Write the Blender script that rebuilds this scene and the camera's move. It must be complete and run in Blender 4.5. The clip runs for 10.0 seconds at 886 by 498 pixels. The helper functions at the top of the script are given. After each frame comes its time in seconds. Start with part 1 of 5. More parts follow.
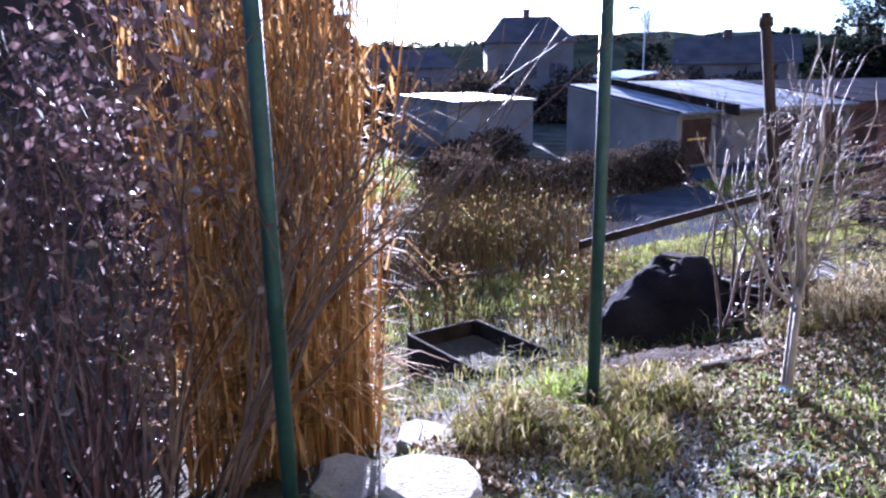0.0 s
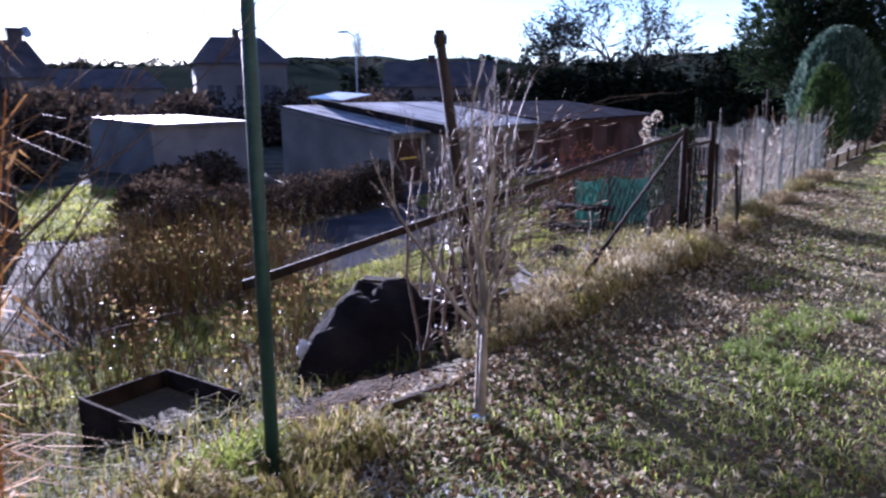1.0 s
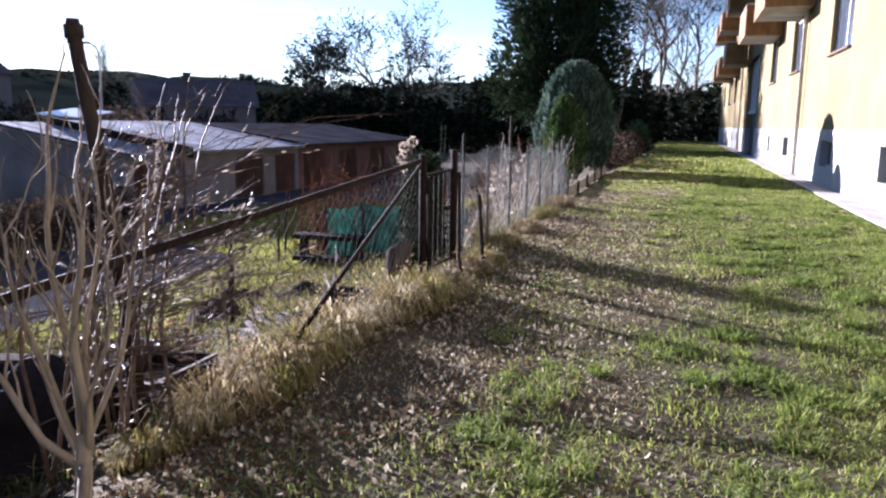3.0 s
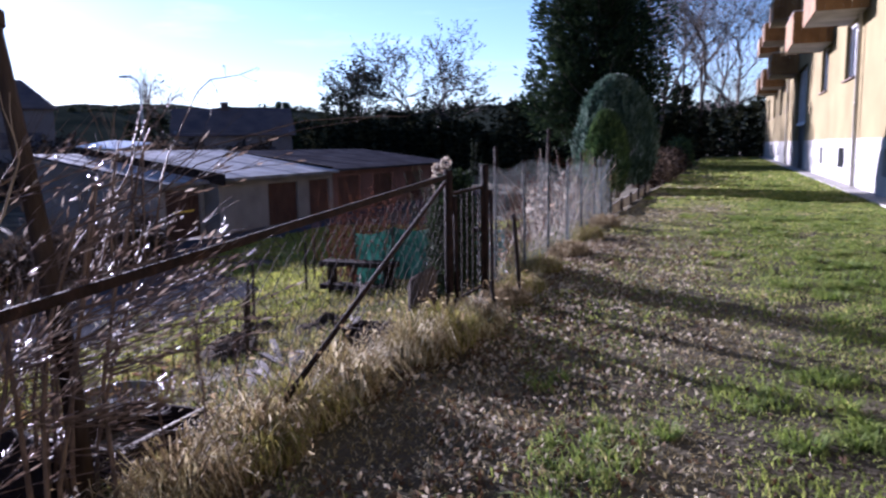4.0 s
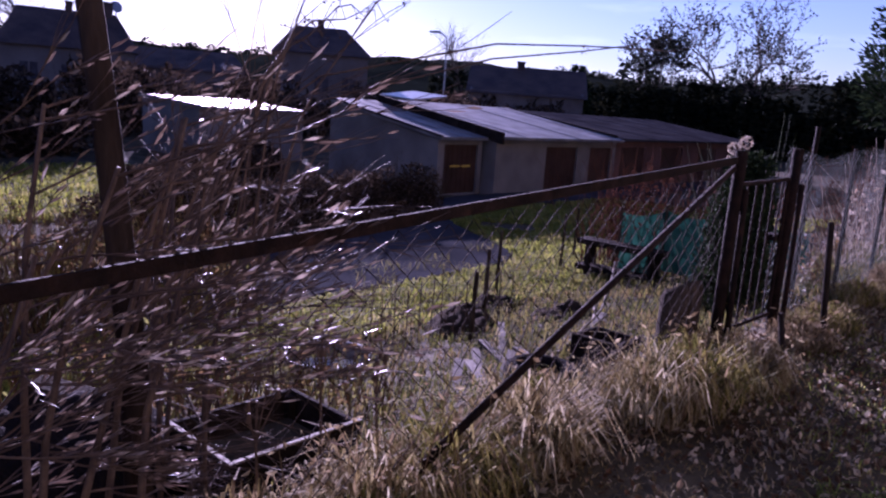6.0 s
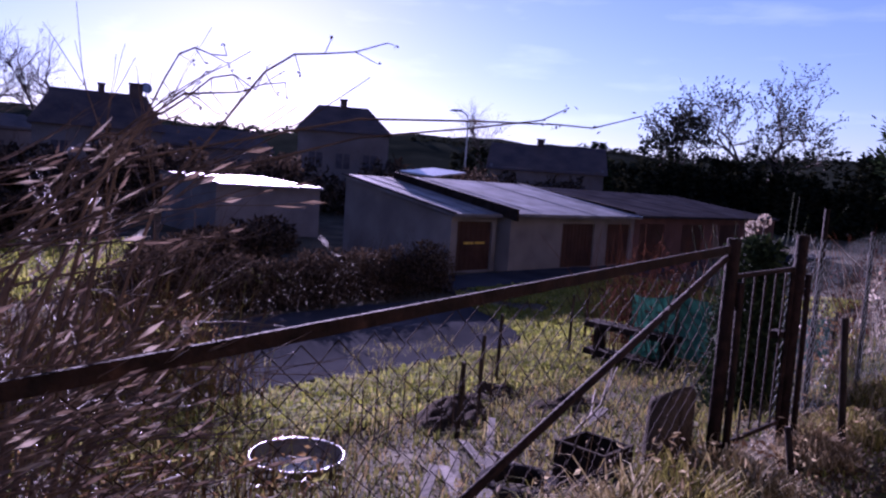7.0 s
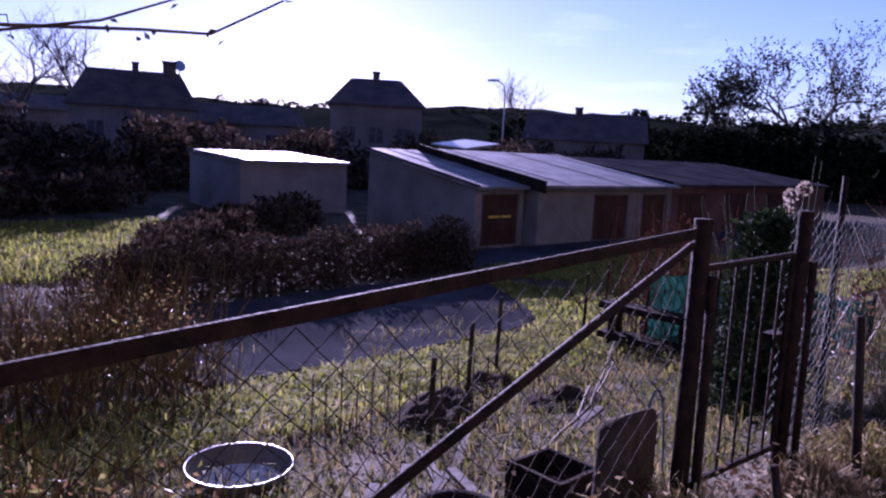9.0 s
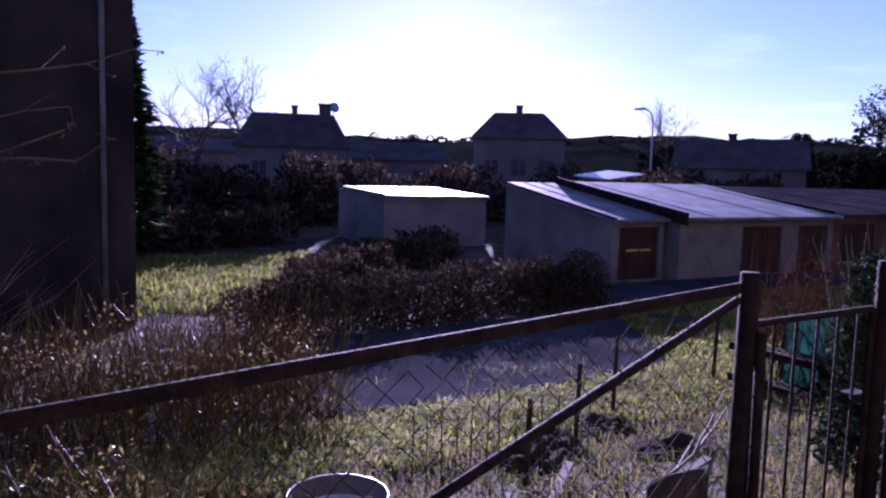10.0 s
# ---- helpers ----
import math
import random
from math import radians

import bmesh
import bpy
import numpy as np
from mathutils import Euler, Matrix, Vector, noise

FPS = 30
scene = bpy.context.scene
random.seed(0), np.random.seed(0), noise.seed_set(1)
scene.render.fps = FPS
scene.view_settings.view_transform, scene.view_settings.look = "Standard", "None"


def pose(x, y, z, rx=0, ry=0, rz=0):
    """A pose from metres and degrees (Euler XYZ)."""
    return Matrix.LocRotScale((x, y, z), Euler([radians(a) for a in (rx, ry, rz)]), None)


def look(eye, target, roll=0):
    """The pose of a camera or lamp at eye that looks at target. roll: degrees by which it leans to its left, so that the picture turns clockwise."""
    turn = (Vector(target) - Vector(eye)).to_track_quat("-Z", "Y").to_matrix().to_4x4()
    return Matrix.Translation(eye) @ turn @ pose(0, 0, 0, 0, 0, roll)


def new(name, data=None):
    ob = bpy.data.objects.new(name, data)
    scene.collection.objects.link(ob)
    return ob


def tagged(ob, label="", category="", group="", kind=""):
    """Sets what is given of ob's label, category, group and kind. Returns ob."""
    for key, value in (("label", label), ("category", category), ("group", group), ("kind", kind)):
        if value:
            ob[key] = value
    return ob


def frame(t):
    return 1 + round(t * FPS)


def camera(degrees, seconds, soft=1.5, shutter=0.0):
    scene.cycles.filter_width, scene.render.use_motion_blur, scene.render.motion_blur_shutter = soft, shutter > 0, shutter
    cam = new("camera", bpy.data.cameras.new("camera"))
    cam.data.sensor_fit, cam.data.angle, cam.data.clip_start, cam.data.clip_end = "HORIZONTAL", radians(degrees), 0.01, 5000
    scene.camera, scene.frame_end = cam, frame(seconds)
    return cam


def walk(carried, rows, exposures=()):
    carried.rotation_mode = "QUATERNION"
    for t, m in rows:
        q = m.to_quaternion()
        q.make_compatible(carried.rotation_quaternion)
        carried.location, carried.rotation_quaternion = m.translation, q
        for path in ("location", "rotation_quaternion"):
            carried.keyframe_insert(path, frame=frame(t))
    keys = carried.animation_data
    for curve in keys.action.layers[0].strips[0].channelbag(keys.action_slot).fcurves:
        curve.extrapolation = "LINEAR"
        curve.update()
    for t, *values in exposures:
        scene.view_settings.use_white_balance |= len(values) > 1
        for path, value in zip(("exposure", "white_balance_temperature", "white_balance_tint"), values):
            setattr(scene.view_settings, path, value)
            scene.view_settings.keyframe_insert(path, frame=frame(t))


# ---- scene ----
cam = camera(62.0, 10.0, 2.3, 0.12)
PATH = [
    (0, (0.993, -1.231, 1.501), (-0.634, -0.154, 1.062), -0.9),
    (0.5, (0.915, -0.926, 1.479), (-0.605, 0.317, 1.098), -0.2),
    (1, (0.854, -0.72, 1.465), (-0.281, 0.879, 1.072), -0.8),
    (1.5, (0.628, -0.47, 1.447), (-0.197, 1.321, 1.115), -0.6),
    (2, (0.546, -0.24, 1.429), (-0.008, 1.637, 1.016), 1.6),
    (2.5, (0.63, 0.135, 1.424), (0.072, 2.012, 1.021), 1.3),
    (2.7, (0.749, 0.255, 1.446), (0.148, 2.124, 1.065), 1.0),
    (3.8, (0.592, 1.089, 1.387), (0.042, 2.996, 1.145), -1.0),
    (4, (0.558, 1.267, 1.348), (-0.145, 3.12, 1.077), -1.0),
    (4.5, (0.555, 1.71, 1.309), (-0.514, 3.376, 1.028), 2.6),
    (5, (0.469, 1.969, 1.272), (-0.639, 3.601, 0.94), 3.2),
    (5.5, (0.285, 2.222, 1.318), (-0.884, 3.817, 1.016), 2.6),
    (5.7, (0.195, 2.331, 1.304), (-1.041, 3.859, 0.931), 3.1),
    (6.8, (0.098, 2.989, 1.333), (-1.33, 4.363, 1.061), 4.5),
    (7, (0.067, 3.109, 1.362), (-1.327, 4.531, 1.179), 3.9),
    (7.5, (-0.041, 3.461, 1.328), (-1.488, 4.823, 1.105), 0.9),
    (8, (0.025, 3.791, 1.37), (-1.549, 4.994, 1.097), 2.3),
    (8.5, (0.046, 3.984, 1.367), (-1.496, 5.223, 1.071), 1.9),
    (9, (-0.061, 4.115, 1.384), (-1.529, 5.447, 1.121), 2.7),
    (9.5, (-0.005, 4.2, 1.401), (-1.616, 5.36, 1.151), 0.1),
    (10, (0.248, 4.39, 1.489), (-1.465, 5.403, 1.295), 1.5),
]
EXPOSURES = [(0, 3.4, 4600, 33), (0.5, 3.1, 4700, 35), (1.0, 2.7, 4800, 36), (1.5, 2.65, 5050, 31), (2.0, 2.9, 5250, 29), (2.7, 2.85, 5250, 30), (4.0, 2.3, 5000, 36), (4.6, 2.15, 4950, 56), (5.5, 1.75, 5050, 67), (7.0, 1.68, 5050, 68), (8.5, 1.73, 5000, 69), (10.0, 1.8, 4800, 68)]
walk(cam, [(t, look(eye, target, roll)) for t, eye, target, roll in PATH], EXPOSURES)

# ---- light ----
SUN_TURN, SUN_HEIGHT = 59.5, 12.5      # degrees left of +y, degrees above the horizon
sun_way = Vector((-math.sin(radians(SUN_TURN)) * math.cos(radians(SUN_HEIGHT)), math.cos(radians(SUN_TURN)) * math.cos(radians(SUN_HEIGHT)), math.sin(radians(SUN_HEIGHT))))
world = bpy.data.worlds.new("sky")
scene.world = world
world.use_nodes = True
wn = world.node_tree
sky = wn.nodes.new("ShaderNodeTexSky")
sky.sky_type, sky.sun_disc = "NISHITA", False
sky.sun_elevation, sky.sun_rotation = radians(SUN_HEIGHT), radians(-SUN_TURN)
sky.air_density, sky.dust_density, sky.ozone_density = 1.0, 0.14, 2.2
wc, wm, wt, wr, wx = (wn.nodes.new("ShaderNode" + k) for k in ("TexCoord", "Mapping", "TexNoise", "ValToRGB", "Mix"))
wm.inputs["Scale"].default_value, wm.inputs["Rotation"].default_value = (2.2, 5.0, 16.0), (0.25, 0.15, 0.5)
wt.inputs["Scale"].default_value, wt.inputs["Detail"].default_value, wt.inputs["Roughness"].default_value = 1.6, 6, 0.55
wr.color_ramp.elements[0].position, wr.color_ramp.elements[1].position = 0.54, 0.8
wx.data_type = "RGBA"
wx.blend_type, wx.inputs["B"].default_value = "ADD", (1.5, 1.55, 1.6, 1)
wn.links.new(wc.outputs["Generated"], wm.inputs[0]), wn.links.new(wm.outputs[0], wt.inputs["Vector"]), wn.links.new(wt.outputs["Fac"], wr.inputs[0])
wn.links.new(wr.outputs[0], wx.inputs["Factor"]), wn.links.new(sky.outputs[0], wx.inputs["A"])
wn.links.new(wx.outputs["Result"], wn.nodes["Background"].inputs[0])
wn.nodes["Background"].inputs[1].default_value = 0.038
sun = new("sun", bpy.data.lights.new("sun", "SUN"))
sun.data.energy, sun.data.angle, sun.data.color = 5.0, radians(0.53), (1.0, 0.89, 0.74)
sun.matrix_world = look(sun_way * 50, (0, 0, 0))


# ---- materials ----
def material(name, dark, light, size=6.0, rough=0.85, bump=0.4, metal=0.0, fine=60.0, third=None, spread=0.0, gloss=0.2, stretch=(1, 1, 1), island=False, relief=0.01):
    """Two colours by a broad noise, a fine grain over it, a third colour in patches; spread varies alike pieces."""
    m = bpy.data.materials.new(name)
    m.use_nodes = True
    t = m.node_tree
    n, l, b = t.nodes, t.links, t.nodes["Principled BSDF"]
    co = n.new("ShaderNodeTexCoord")
    mp = n.new("ShaderNodeMapping")
    mp.inputs["Scale"].default_value = stretch
    l.new(co.outputs["Object"], mp.inputs[0])
    big, small = n.new("ShaderNodeTexNoise"), n.new("ShaderNodeTexNoise")
    big.inputs["Scale"].default_value, big.inputs["Detail"].default_value = size, 5
    small.inputs["Scale"].default_value, small.inputs["Detail"].default_value = fine, 4
    l.new(mp.outputs[0], big.inputs["Vector"]), l.new(mp.outputs[0], small.inputs["Vector"])
    ramp = n.new("ShaderNodeValToRGB")
    ramp.color_ramp.elements[0].position, ramp.color_ramp.elements[1].position = 0.35, 0.65
    ramp.color_ramp.elements[0].color, ramp.color_ramp.elements[1].color = (*dark, 1), (*light, 1)
    if third:
        e = ramp.color_ramp.elements.new(0.78)
        e.color = (*third, 1)
    total = n.new("ShaderNodeMath")
    total.operation = "ADD"
    l.new(big.outputs["Fac"], total.inputs[0])
    if spread:
        src = n.new("ShaderNodeNewGeometry").outputs["Random Per Island"] if island else n.new("ShaderNodeObjectInfo").outputs["Random"]
        sc = n.new("ShaderNodeMath")
        sc.operation, sc.inputs[1].default_value, sc.inputs[2].default_value = "MULTIPLY_ADD", spread, -spread / 2
        l.new(src, sc.inputs[0]), l.new(sc.outputs[0], total.inputs[1])
    else:
        total.inputs[1].default_value = 0.0
    l.new(total.outputs[0], ramp.inputs[0])
    mix = n.new("ShaderNodeMix")
    mix.data_type, mix.blend_type = "RGBA", "MULTIPLY"
    mix.inputs["Factor"].default_value = 0.55
    gr = n.new("ShaderNodeValToRGB")
    gr.color_ramp.elements[0].position, gr.color_ramp.elements[1].position = 0.3, 0.7
    gr.color_ramp.elements[0].color, gr.color_ramp.elements[1].color = (0.5, 0.5, 0.5, 1), (1, 1, 1, 1)
    l.new(small.outputs["Fac"], gr.inputs[0])
    l.new(ramp.outputs[0], mix.inputs["A"]), l.new(gr.outputs[0], mix.inputs["B"])
    l.new(mix.outputs["Result"], b.inputs["Base Color"])
    b.inputs["Roughness"].default_value, b.inputs["Metallic"].default_value, b.inputs["Specular IOR Level"].default_value = rough, metal, gloss
    if bump:
        bp = n.new("ShaderNodeBump")
        bp.inputs["Strength"].default_value, bp.inputs["Distance"].default_value = bump, relief
        l.new(small.outputs["Fac"], bp.inputs["Height"]), l.new(bp.outputs[0], b.inputs["Normal"])
    return m


def leafy(name, dark, light, third=None, rough=0.6, through_light=0.35, size=1.2, spread=0.6, gloss=0.15):
    """Thin blades and leaves: colour by island and patch, part of the light passes through."""
    m = material(name, dark, light, size, rough, 0.0, 0.0, 40.0, third, spread, gloss, island=True)
    t = m.node_tree
    b, out = t.nodes["Principled BSDF"], t.nodes["Material Output"]
    tr, ms = t.nodes.new("ShaderNodeBsdfTranslucent"), t.nodes.new("ShaderNodeMixShader")
    ms.inputs[0].default_value = through_light
    t.links.new(b.inputs["Base Color"].links[0].from_socket, tr.inputs[0])
    t.links.new(b.outputs[0], ms.inputs[1]), t.links.new(tr.outputs[0], ms.inputs[2])
    t.links.new(ms.outputs[0], out.inputs[0])
    return m


M_SOIL = material("soil_and_dry_turf", (0.042, 0.036, 0.024), (0.098, 0.088, 0.056), 0.8, 0.95, 0.8, 0, 25, (0.14, 0.132, 0.095), relief=0.03, gloss=0.05)
M_DARKSOIL = material("dug_dark_soil", (0.022, 0.017, 0.012), (0.06, 0.046, 0.032), 9, 1.0, 1.0, 0, 40, relief=0.03, gloss=0.02)
M_LAWN = leafy("lawn_blades", (0.13, 0.17, 0.03), (0.26, 0.30, 0.06), (0.44, 0.39, 0.17), 0.75, 0.5, 0.7, 0.55, 0.2)
M_STRAW = leafy("dry_straw", (0.12, 0.12, 0.03), (0.27, 0.24, 0.065), (0.38, 0.33, 0.14), 0.8, 0.35, 2.0, 0.6, 0.15)
M_LITTER = leafy("leaf_litter", (0.07, 0.04, 0.02), (0.23, 0.18, 0.115), (0.46, 0.41, 0.31), 0.75, 0.25, 3.0, 0.9)
M_OLDLITTER = leafy("rotting_leaf_litter", (0.045, 0.03, 0.018), (0.13, 0.09, 0.05), (0.20, 0.15, 0.09), 0.8, 0.2, 3.0, 0.8)
M_REED = leafy("dead_reed", (0.26, 0.135, 0.04), (0.45, 0.27, 0.095), (0.52, 0.36, 0.17), 0.75, 0.4, 3.0, 0.6, 0.08)
M_LEAF = leafy("glossy_shrub_leaf", (0.08, 0.055, 0.042), (0.21, 0.155, 0.115), (0.34, 0.29, 0.24), 0.35, 0.3, 3.0, 0.8, 0.5)
M_BRAMBLE = leafy("bramble_leaf", (0.07, 0.042, 0.022), (0.22, 0.14, 0.06), (0.20, 0.20, 0.06), 0.5, 0.5, 3.0, 0.7, 0.3)
M_BERRY = leafy("purple_shrub_leaf", (0.05, 0.03, 0.032), (0.13, 0.075, 0.075), (0.2, 0.155, 0.15), 0.4, 0.35, 3.0, 0.8, 0.4)
M_LUSH = leafy("lush_lawn_blades", (0.10, 0.15, 0.024), (0.20, 0.255, 0.05), (0.30, 0.31, 0.09), 0.75, 0.42, 0.8, 0.5, 0.2)
M_DEADGRASS = leafy("russet_dead_grass", (0.13, 0.095, 0.05), (0.28, 0.215, 0.12), (0.42, 0.36, 0.22), 0.8, 0.4, 2.5, 0.7, 0.12)
M_TWIG = material("dark_twig", (0.05, 0.035, 0.028), (0.12, 0.085, 0.06), 12, 0.7, 0.4)
M_PALEBARK = material("pale_young_bark", (0.13, 0.105, 0.08), (0.26, 0.22, 0.165), 9, 0.8, 0.5, stretch=(1, 1, 0.3))
M_BARK = material("tree_bark", (0.045, 0.035, 0.028), (0.12, 0.10, 0.075), 5, 0.9, 0.8)
M_FIR = leafy("conifer_needles", (0.012, 0.022, 0.012), (0.035, 0.055, 0.022), None, 0.85, 0.12, 0.6, 0.6, 0.04)
M_THUJA = leafy("thuja_scales", (0.02, 0.045, 0.016), (0.06, 0.10, 0.03), (0.10, 0.15, 0.04), 0.6, 0.2, 1.5, 0.6)
M_THUJABLUE = leafy("blue_thuja_scales", (0.025, 0.05, 0.035), (0.08, 0.125, 0.085), (0.14, 0.19, 0.15), 0.6, 0.3, 1.5, 0.6)
M_WOODS = leafy("far_woods", (0.012, 0.016, 0.012), (0.04, 0.045, 0.025), None, 0.9, 0.1, 0.15, 0.6, 0.0)
M_HILL = material("wooded_hillside", (0.012, 0.016, 0.013), (0.035, 0.04, 0.028), 0.05, 1.0, 0.0, 0, 0.6, gloss=0.0)
M_HEDGE = leafy("bare_hedge", (0.03, 0.022, 0.016), (0.095, 0.068, 0.046), (0.13, 0.10, 0.07), 0.9, 0.15, 0.8, 0.7, 0.05)
M_RUST = material("rusty_iron", (0.008, 0.006, 0.0055), (0.024, 0.014, 0.011), 14, 0.85, 0.6, 0.0, third=(0.05, 0.027, 0.018), gloss=0.08)
M_STAKE = material("dark_weathered_stake", (0.018, 0.013, 0.011), (0.05, 0.038, 0.03), 7, 0.95, 0.8, stretch=(1, 1, 0.25), gloss=0.04)
M_GREENPAINT = material("green_painted_steel", (0.012, 0.032, 0.025), (0.02, 0.05, 0.038), 10, 0.5, 0.2)
M_WIRE = material("weathered_wire", (0.014, 0.011, 0.010), (0.04, 0.03, 0.026), 20, 0.9, 0, 0.0, gloss=0.05)
M_MESH = material("pale_coated_mesh", (0.055, 0.075, 0.075), (0.11, 0.14, 0.135), 8, 0.8, 0, 0.0, gloss=0.2)
M_PALESTRAW = leafy("bleached_straw", (0.19, 0.15, 0.06), (0.40, 0.345, 0.175), (0.58, 0.53, 0.37), 0.8, 0.4, 2.5, 0.7, 0.15)
M_MEADOW = leafy("sunlit_meadow", (0.17, 0.20, 0.03), (0.33, 0.345, 0.06), (0.43, 0.38, 0.12), 0.8, 0.5, 0.8, 0.5, 0.1)
M_WEED = leafy("garden_weeds", (0.05, 0.06, 0.015), (0.17, 0.165, 0.04), (0.24, 0.18, 0.07), 0.85, 0.5, 1.2, 0.7, 0.1)
M_OLDWOOD = material("weathered_grey_wood", (0.028, 0.022, 0.017), (0.075, 0.06, 0.045), 5, 0.95, 0.7, stretch=(1, 6, 1), gloss=0.04)
M_BOARD = material("pale_split_board", (0.16, 0.14, 0.11), (0.34, 0.31, 0.265), 5, 0.8, 0.5)
M_GREYBOARD = material("grey_split_board", (0.06, 0.05, 0.04), (0.15, 0.13, 0.105), 5, 0.85, 0.5, stretch=(4, 1, 4))
M_TARP = material("black_tarpaulin", (0.010, 0.009, 0.010), (0.028, 0.024, 0.024), 3, 0.95, 0.7, relief=0.03, gloss=0.02)
M_BLACKBOARD = material("tarred_board", (0.014, 0.011, 0.010), (0.036, 0.029, 0.026), 4, 0.95, 0.6, gloss=0.03)
M_STONE = material("pale_path_stone", (0.17, 0.155, 0.13), (0.30, 0.275, 0.23), 4, 0.9, 0.6)
M_FROST = leafy("frosted_grass", (0.26, 0.28, 0.28), (0.48, 0.5, 0.53), (0.2, 0.21, 0.13), 0.6, 0.4, 2.0, 0.6)
M_SHEETGREEN = leafy("green_shade_net", (0.014, 0.075, 0.056), (0.04, 0.155, 0.115), None, 0.9, 0.22, 2, 0.3, 0.1)
M_TUB = material("grey_zinc_rim", (0.35, 0.35, 0.36), (0.6, 0.6, 0.62), 8, 0.35, 0.1, 0.6)
M_ICE = material("icy_water", (0.5, 0.52, 0.55), (0.78, 0.8, 0.82), 9, 0.3, 0.6)
M_PLASTER = material("ochre_plaster", (0.165, 0.13, 0.058), (0.215, 0.175, 0.082), 0.5, 0.95, 0.5, 0, 90, (0.235, 0.20, 0.11), relief=0.004)
M_PLINTH = material("white_plinth_render", (0.29, 0.28, 0.26), (0.38, 0.37, 0.345), 0.9, 0.9, 0.5, 0, 70, relief=0.004)
M_SLAB = material("concrete_apron", (0.26, 0.25, 0.22), (0.40, 0.38, 0.34), 1.5, 0.9, 0.5, 0, 50)
M_WHITE = material("white_window_paint", (0.70, 0.70, 0.69), (0.82, 0.82, 0.81), 3, 0.45, 0.1)
M_SILL = material("brown_sill_tile", (0.06, 0.035, 0.025), (0.12, 0.07, 0.05), 6, 0.5, 0.2)
M_BALCONY = material("ochre_balcony_board", (0.12, 0.06, 0.018), (0.22, 0.12, 0.04), 1.5, 0.7, 0.3, spread=0.2)
M_DARKPIPE = material("dull_zinc_pipe", (0.10, 0.10, 0.10), (0.17, 0.165, 0.16), 3, 0.7, 0.2)
M_PIPE = material("painted_downpipe", (0.45, 0.42, 0.36), (0.58, 0.55, 0.48), 3, 0.5, 0.1)
M_DOOR = material("dark_door_wood", (0.03, 0.03, 0.04), (0.07, 0.065, 0.075), 3, 0.4, 0.2)
M_DARKWALL = material("dark_patchy_render", (0.016, 0.012, 0.012), (0.05, 0.04, 0.036), 0.5, 0.95, 0.6, 0, 30, (0.24, 0.215, 0.18), relief=0.01)
M_GARWALL = material("grey_garage_render", (0.14, 0.135, 0.13), (0.23, 0.22, 0.21), 0.7, 0.9, 0.5, 0, 40)
M_BRICK = material("red_garage_render", (0.10, 0.058, 0.05), (0.165, 0.092, 0.078), 0.8, 0.9, 0.5, 0, 40)
M_GARDOOR = material("brown_garage_door", (0.035, 0.018, 0.014), (0.07, 0.036, 0.026), 1.5, 0.6, 0.2)
M_FELT = material("bitumen_roof_felt", (0.12, 0.12, 0.122), (0.27, 0.27, 0.275), 0.9, 0.6, 0.3, 0, 30, (0.5, 0.51, 0.53), gloss=0.15)
M_OLDFELT = material("dark_roof_felt", (0.04, 0.038, 0.042), (0.07, 0.068, 0.075), 0.8, 0.95, 0.3, 0, 30, (0.11, 0.11, 0.12), gloss=0.0)
M_RUSSET = leafy("russet_shrub", (0.06, 0.026, 0.017), (0.15, 0.07, 0.045), None, 0.9, 0.05, 2.0, 0.7, 0.0)
M_TILE = material("dark_roof_tiles", (0.045, 0.03, 0.028), (0.10, 0.065, 0.05), 0.7, 0.7, 0.6, 0, 8, relief=0.04)
M_HOUSE = material("house_render", (0.12, 0.105, 0.095), (0.2, 0.175, 0.16), 0.4, 0.9, 0.3, 0, 20)
# Asphalt made darker and bluer, so the shade on the drive is painted in.
M_TAR = material("shade_tinted_asphalt", (0.034, 0.036, 0.042), (0.06, 0.062, 0.07), 0.6, 1.0, 0.8, 0, 50, (0.085, 0.088, 0.10), gloss=0.0)
M_YELLOW = material("yellow_stripe_paint", (0.55, 0.38, 0.05), (0.7, 0.5, 0.08), 5, 0.5, 0.1)
M_STEELGREY = material("galvanised_steel", (0.3, 0.3, 0.31), (0.42, 0.42, 0.43), 5, 0.4, 0.1, 0.7)
M_TIE = material("blue_tree_tie", (0.03, 0.12, 0.4), (0.06, 0.2, 0.55), 10, 0.5, 0)
M_FLOWER = leafy("dry_seed_heads", (0.34, 0.29, 0.22), (0.6, 0.55, 0.45), (0.4, 0.3, 0.2), 0.7, 0.4, 5, 0.6)
glass = bpy.data.materials.new("window_glass")
glass.use_nodes = True
g = glass.node_tree.nodes["Principled BSDF"]
g.inputs["Base Color"].default_value, g.inputs["Roughness"].default_value, g.inputs["Specular IOR Level"].default_value = (0.05, 0.06, 0.075, 1), 0.05, 0.9
M_GLASS = glass


